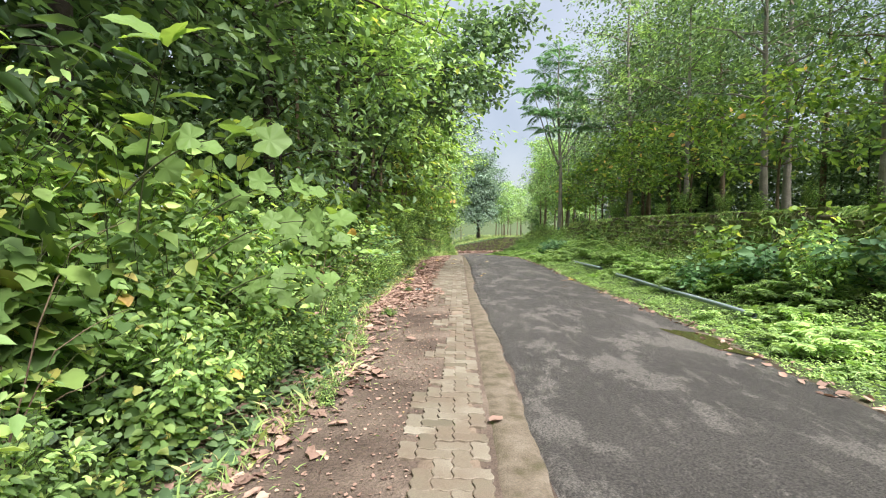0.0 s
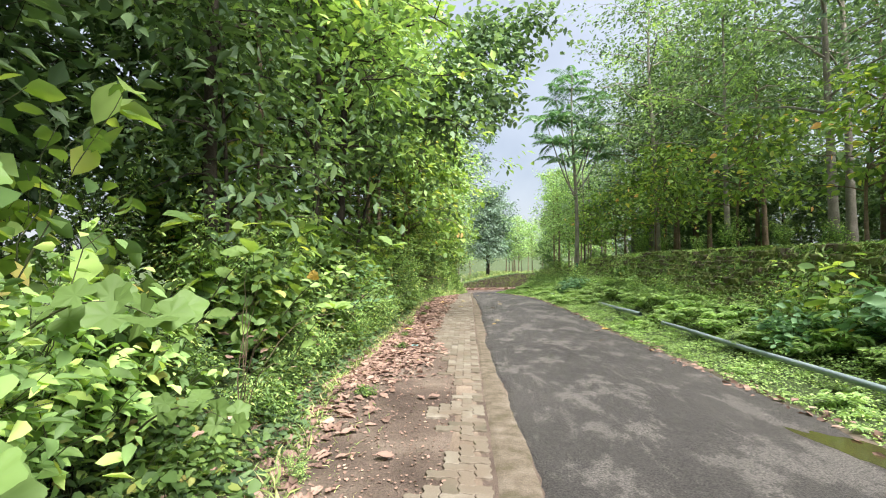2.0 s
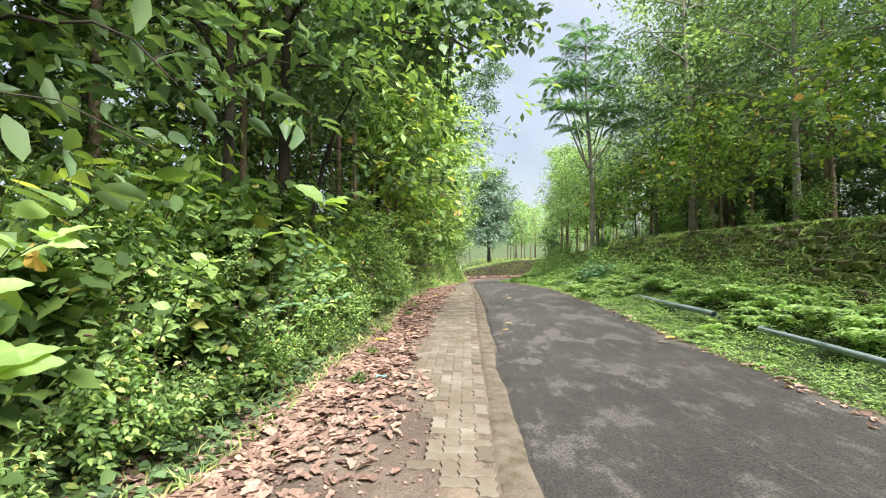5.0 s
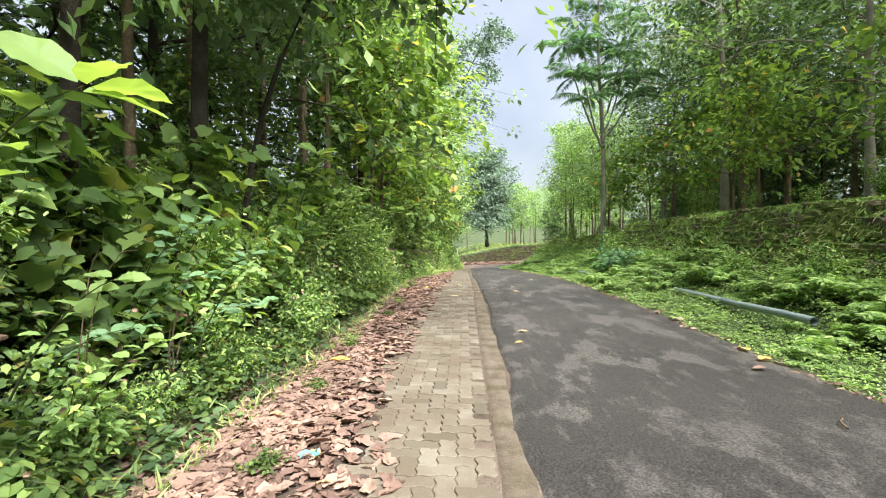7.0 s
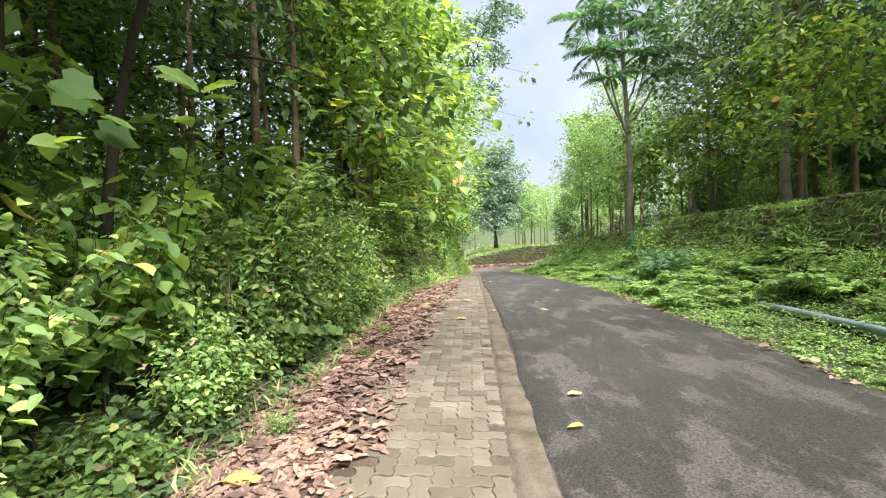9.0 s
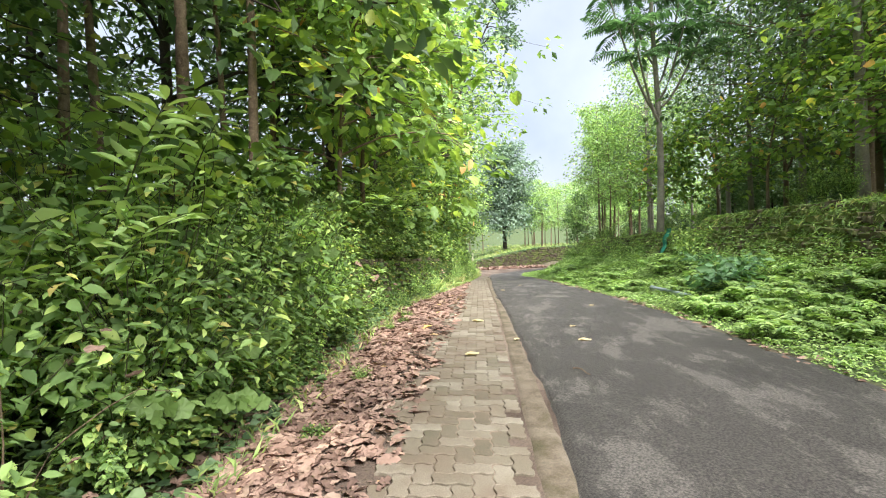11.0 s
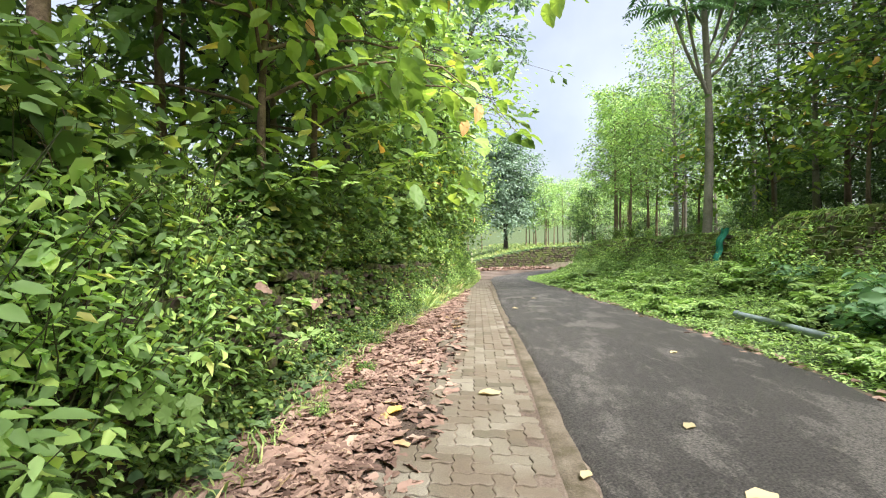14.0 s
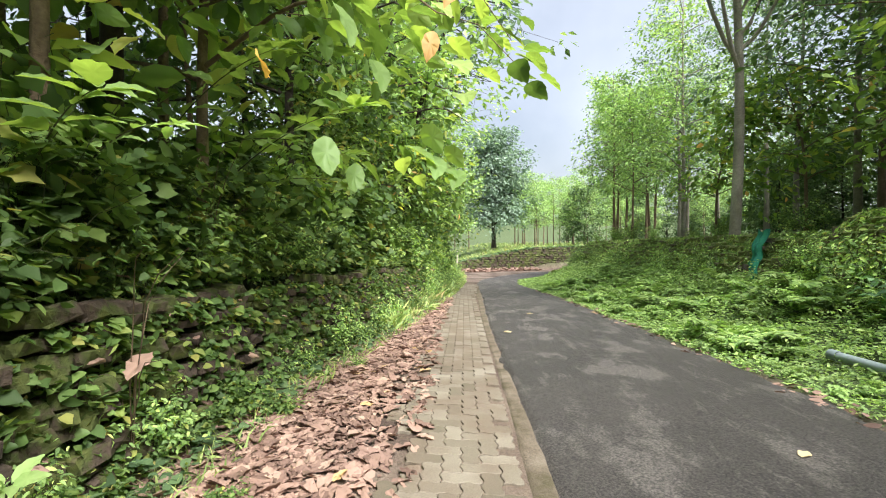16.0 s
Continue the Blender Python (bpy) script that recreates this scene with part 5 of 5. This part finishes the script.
# leaf litter: sparse and close to the hedge at first, a full drift further on
n = 21000
y = -1 + 36 * g.random(n)
e, pl = grown_l(y), paver_r(y) - paver_w(y)
full = smooth((y - 7.0) / 5.5)
f = np.clip(g.normal(.1 + .3 * full, .2 + .1 * full, n), -.15, 1.08)
x = e + f * (pl - e)
ok = g.random(n) < (.16 + .84 * full)
x, y = x[ok], y[ok]
scatter_leaves("leaf_litter", "drift of curled brown fallen leaves beside the pavers", x, y, .012 + g.random(len(x)) * .016, .125, .62, LITTER, M_DRY, lying=True, tilt=.22, seed=11, crumple=.038, soft=True)
n = 7000
y = -1 + 24 * g.random(n)
e, pl = grown_l(y), paver_r(y) - paver_w(y)
x = e + (g.random(n) ** 1.4 * 1.05) * (pl - e)
scatter_leaves("soil_crumbs", "crumbled leaf bits and clods on the bare soil", x, y, 0 * x + .006, .032, .7, CURL, M_DRY, lying=True, tilt=.3, seed=18)
n = 1500
y = -1 + 16 * g.random(n)
x = grown_l(y) + .1 + np.abs(g.normal(0, .32, n)) + .1 * wave(x[:n], y, .4)
scatter_leaves("soil_sprouts", "thin sprouts of grass in the bare soil", x, y, 0 * x, .07, .07, BLADE, M_GRASS, 1.5, seed=19)
n = 700
y = -1 + 40 * g.random(n)
x = asphalt_r(y) - .05 + g.normal(0, .12, n)
scatter_leaves("edge_litter", "brown leaves caught along the lane's grassy edge", x, y, 0 * x + .03, .1, .6, CURL, M_DRY, lying=True, seed=12)

n = 350
y = 5 + 30 * g.random(n)
x = grown_l(y) + .05 - g.random(n) * .7
scatter_leaves("caught_leaves", "dead brown leaves caught in the hedge", x, y, .1 + g.random(n) * 1.0, .065, .5, LITTER, M_DRY, .3, tilt=1.2, seed=13)

# ---- loose things ----
def fallen_leaf(x, y, turn, size, mat, label, lift=.0):
    z = float(level(y)) + (.065 if x > asphalt_l(y) else .035) + lift
    V, F = leaves(np.zeros((1, 3)), np.array([[1.0, 0, 0]]), np.array([[0, 0, 1.0]]), size, size * .6, CURL)
    ob = tagged(new("fallen_leaf", mesh_np("fallen_leaf", V, F, mat)), label, "leaf", "fallen leaves on the lane")
    ob.matrix_basis = pose(x, y, z, 0, 0, turn)


YEL, PAL, BRN = "yellow fallen leaf lying flat", "pale dry fallen leaf on the asphalt", "brown curled fallen leaf on the ground"
for x, y, a, s, m, l in [(1.30, 15.44, 20, .15, M_PALE, PAL), (1.27, 14.83, 200, .14, M_YELLOW, YEL), (-1.12, 14.18, 10, .26, M_YELLOW, YEL), (1.78, 19.65, 10, .19, M_PALE, PAL),
                         (.45, 21.36, 10, .22, M_PALE, PAL), (-.27, 20.88, 70, .2, M_YELLOW, YEL), (.34, 19.17, 30, .2, M_PALE, "pale dry fallen leaf on the pavers"), (1.88, 20.5, 50, .14, M_PALE, PAL), (2.74, 22.7, 40, .13, M_PALE, PAL), (.36, 3.55, 40, .15, M_DRY, BRN), (-.68, 4.74, 90, .2, M_DRY, BRN), (-.53, 6.36, 0, .17, M_DRY, BRN), (-.17, 8.1, 30, .16, M_DRY, BRN), (1.01, 19.9, 60, .12, M_PALE, PAL),
                         (3.75, 13.9, 30, .2, M_YELLOW, YEL), (3.9, 14.3, 100, .2, M_YELLOW, YEL), (3.6, 13.6, 200, .18, M_DRY, BRN), (1.4, 27.5, 0, .15, M_PALE, PAL), (2.2, 30, 0, .15, M_PALE, PAL)]:
    fallen_leaf(x, y, a, s, m, l)


def big_pipe(x0, y0, x1, y1, z0, z1, label, r=.054):
    s = np.linspace(0, 1, 14)[:, None]
    p = np.array([x0, y0, z0]) + s * np.array([x1 - x0, y1 - y0, z1 - z0])
    p[:, 2] += .006 * np.sin(s[:, 0] * 9)
    root = tagged(new("water_pipe"), label, "pipe")
    part("pipe_body", mesh_np("pipe_body", *tube(p, np.full(14, r), 14), M_PIPE, True), root)
    mid = p[7]
    part("joint_collar", mesh_np("joint_collar", *tube(np.array([mid - (p[8] - mid) * .12, mid + (p[8] - mid) * .12]), np.array([r + .011, r + .011]), 14), M_PIPE, True), root, "pipe joint collar")
    a = p[-1]
    part("end_rim", mesh_np("end_rim", *tube(np.array([a, a + (0, .12, 0)]), np.array([r + .008, r + .008]), 14), M_PIPE, True), root)


big_pipe(4.84, 7.2, 5.08, 13.5, .2, .24, "grey-blue plastic water pipe lying in the verge weeds", .042)
big_pipe(5.0, 14.75, 5.32, 19.0, .33, .27, "grey-blue plastic water pipe lying in the verge weeds")
big_pipe(4.98, 20.6, 4.87, 25.0, .28, .26, "pale plastic water pipe half hidden by weeds")

# post at the bend
root = tagged(new("marker_post"), "thin pale marker post at the bend", "post")
root.location = (1.0, 50.0, float(height(1.0, 50.0)))
part("shaft", mesh_np("shaft", *tube(np.array([(0, 0, -.2), (0, 0, .9), (.02, 0, 1.7)]), np.array([.06, .06, .055]), 8), M_POST, True), root)
part("cap", mesh_np("cap", *tube(np.array([(.02, 0, 1.7), (.02, 0, 1.76), (.02, 0, 1.78)]), np.array([.055, .055, .005]), 8), M_POST, True), root)


def shade_net():
    """A torn sheet of green netting hung on the wall."""
    u, v = np.meshgrid(np.linspace(0, 1, 18), np.linspace(0, 1, 22))
    Y = 29.9 + u * (.62 - .2 * v) + .06 * np.sin(v * 5)
    Z = 1.72 - v * 1.2 + .05 * np.sin(u * 9)
    X = wall_x(Y) + .42 - .42 * v + .15 * u + .05 * np.sin(u * 14 + v * 3) + .03 * np.sin(v * 17)
    return tagged(new("shade_net", grid_mesh("shade_net", X, Y, Z, M_NET)), "torn green shade net hanging over the mossy wall", "net")


shade_net()
# rubble by the verge, and debris before the far wall
models = stone_models("boulder", 77, M_STONE)
for x, y, s in [(6.6, 46.2, .5), (6.95, 46.5, .55), (6.3, 46.0, .35), (7.2, 46.0, .4), (6.7, 45.6, .3)]:
    b = tagged(new("boulder", models[int(g.integers(6))]), "rough grey-brown boulder lying on the verge", "rock", "boulders on the verge")
    b.matrix_basis = pose(x, y, float(height(x, y)) + s * .25, g.uniform(-15, 15), g.uniform(-15, 15), g.uniform(0, 180)) @ Matrix.Diagonal((s * 1.3, s, s * .7, 1))
n = 900
x = 1.6 + 6.5 * g.random(n)
y = 57.2 + .25 * x + 2.2 * g.random(n)
scatter_leaves("rubble_drift", "pale dead leaves and rubble heaped before the far wall", x, y, .03 + .2 * g.random(n) ** 2, .28, .6, CURL, M_DRY, lying=True, seed=14)


def twig(x, y, turn, length):
    s = np.linspace(0, 1, 6)[:, None]
    p = s * np.array([length, 0, 0]) + np.array([0, .02, .01]) * np.sin(s * 5)
    ob = tagged(new("twig", mesh_np("twig", *tube(p, np.linspace(.009, .004, 6), 5), M_MIDBARK, True)), "thin dry brown twig on the lane", "twig")
    ob.matrix_basis = pose(x, y, float(level(y)) + .075, 0, 0, turn)


def scrap(x, y, turn):
    """A crumpled plastic wrapper."""
    u, v = np.meshgrid(np.linspace(-1, 1, 7), np.linspace(-1, 1, 6))
    Z = .012 * np.sin(u * 4 + v * 3) + .01 * np.cos(v * 7) + .03
    ob = tagged(new("plastic_wrapper", grid_mesh("plastic_wrapper", u * .07, v * .045, Z, M_BLUE)), "crumpled pale blue plastic wrapper in the leaf litter", "litter")
    ob.matrix_basis = pose(x, y, float(height(x, y)) + .01, 0, 0, turn)


scrap(-.62, 11.75, 25)


def hung_leaf(x, y, z, size, mat, label, tilt):
    V, F = leaves(np.zeros((1, 3)), np.array([[1.0, .2, -.3]]), np.array([[.3, -.6, 1.0]]), size, size * .6, FINE_OVATE, .02)
    ob = tagged(new("dead_leaf", mesh_np("dead_leaf", V, F, mat, True)), label, "leaf")
    ob.matrix_basis = pose(x, y, z, tilt, 0, tilt * 3)


hung_leaf(-1.62, 3.5, .42, .2, M_YELLOW, "yellow leaf caught in the hedge", 20)
hung_leaf(-1.35, 22.6, .95, .24, M_DRY, "large curled brown leaf on the path wall", -30)
hung_leaf(-1.5, 8.1, 1.5, .22, M_YELLOW, "yellowing leaf hanging in the undergrowth", 40)
hung_leaf(-.55, 22.34, 2.68, .24, M_YELLOW, "orange-brown leaf hanging from a teak shoot", 25)
hung_leaf(-1.35, 20.9, 1.25, .2, M_DRY, "brown dead leaf hanging in the hedge", 15)
twig(1.43, 18.42, -55, .24)
twig(3.1, 12.0, 60, .3)


def puddle(x, y, w, l, turn):
    a = np.linspace(0, 2 * np.pi, 40, endpoint=False)
    r = 1 + .25 * np.sin(a * 3 + 1) + .12 * np.sin(a * 7)
    ring = np.stack([np.cos(a) * w * r, np.sin(a) * l * r, 0 * a], -1)
    V = np.concatenate([ring, ring * .5, [[0, 0, 0]]])
    i = np.arange(40)
    j = (i + 1) % 40
    F = np.concatenate([np.stack([i, j, 40 + j, 40 + i], -1), np.stack([40 + i, 40 + j, i * 0 + 80, i * 0 + 80], -1)])
    me = bpy.data.meshes.new("puddle")
    me.from_pydata(V.tolist(), [], [f[:3].tolist() if f[2] == f[3] else f.tolist() for f in F])
    me.materials.append(M_WATER)
    tagged(new("puddle", me), "shallow murky green puddle at the lane's edge", "puddle").matrix_basis = pose(x, y, float(level(y)) + .034, 0, 0, turn)


puddle(3.5, 6.35, .22, .75, 12)

# ---- interlocking pavers, last ----
def paver_mesh(w, d):
    """One wavy-edged paver, its joint as wide all round."""
    P, A, gap, hgt = .125, .009, .0035, .05
    n = 6
    ex = np.concatenate([np.linspace(gap, w - gap, n * 2 if w > d else n, endpoint=False), np.full(n * 2 if d > w else n, w - gap), np.linspace(w - gap, gap, n * 2 if w > d else n, endpoint=False), np.full(n * 2 if d > w else n, gap)])
    ey = np.concatenate([np.full(n * 2 if w > d else n, gap), np.linspace(gap, d - gap, n * 2 if d > w else n, endpoint=False), np.full(n * 2 if w > d else n, d - gap), np.linspace(d - gap, gap, n * 2 if d > w else n, endpoint=False)])
    ox, oy = ex + A * np.sin(2 * np.pi * ey / P), ey + A * np.sin(2 * np.pi * ex / P)
    m = len(ox)
    cx, cy = w / 2, d / 2
    ix, iy = ox - np.sign(ox - cx) * .005, oy - np.sign(oy - cy) * .005
    V = np.concatenate([np.stack([ox, oy, 0 * ox - hgt], -1), np.stack([ox, oy, 0 * ox - .004], -1), np.stack([ix, iy, 0 * ox], -1)])
    F = []
    for i in range(m):
        j = (i + 1) % m
        F += [[i, j, m + j, m + i], [m + i, m + j, 2 * m + j, 2 * m + i]]
    F.append(list(range(2 * m, 3 * m)))
    return V, F


PAV = {}
for key, (w, d) in (("h", (.25, .125)), ("v", (.125, .25))):
    V, F = paver_mesh(w, d)
    me = bpy.data.meshes.new("paver")
    me.from_pydata(V.tolist(), [], F)
    me.materials.append(M_PAVER)
    PAV[key] = (me, V, F)
g = np.random.default_rng(23)
turn = math.atan(.0325)
bed_y = np.arange(-6, 43, .25)
U, Yb = np.meshgrid(np.linspace(0, 1, 6), bed_y)
Xb = paver_r(Yb) - paver_w(Yb) * (1 - U) + .02 * (U > .9)
pavement = tagged(new("pavement", grid_mesh("pavement", Xb, Yb, level(Yb) + .0035 - .03 * ((U < .1) | (U > .99)), M_SOIL)), "path of wavy interlocking concrete pavers in herringbone", "pavement", kind="structure")
rest_v, rest_f, k, single = [], [], 0, 0
for j in range(-48, 342):
    for i in range(-12, 3):
        c = (i - j) % 4
        if c not in (0, 3):
            continue
        key = "h" if c == 0 else "v"
        u, v = i * .125, j * .125
        x, y = .215 + u * math.cos(turn) + v * math.sin(turn) * 1.0, v * math.cos(turn) - u * math.sin(turn)
        mx = x + (.125 if key == "h" else .06)
        right = float(paver_r(y))
        if mx + (.11 if key == "h" else .05) > right + .05 or mx < right - float(paver_w(y)) + .12 * math.sin(y * 3.1) + g.uniform(-.06, .06) * (2.4 if y < 11 else 1):
            continue
        z = float(level(y)) + .017 + g.uniform(-.004, .004) + .004 * math.sin(y * 2 + x * 5)
        m = pose(x, y, z, g.uniform(-.7, .7), g.uniform(-.7, .7), -math.degrees(turn))
        if 11.2 < y < 20.4 and single < 300:
            p = new("paver", PAV[key][0])
            p.parent = pavement
            p.matrix_basis = m
            single += 1
        else:
            M = np.array(m)
            V = PAV[key][1]
            rest_v.append(V @ M[:3, :3].T + M[:3, 3])
            rest_f += [[a + k for a in f] for f in PAV[key][2]]
            k += len(V)
me = bpy.data.meshes.new("paving")
me.from_pydata(np.concatenate(rest_v).tolist(), [], rest_f)
me.materials.append(M_PAVER)
tagged(part("paving", me, pavement), kind="stuff")
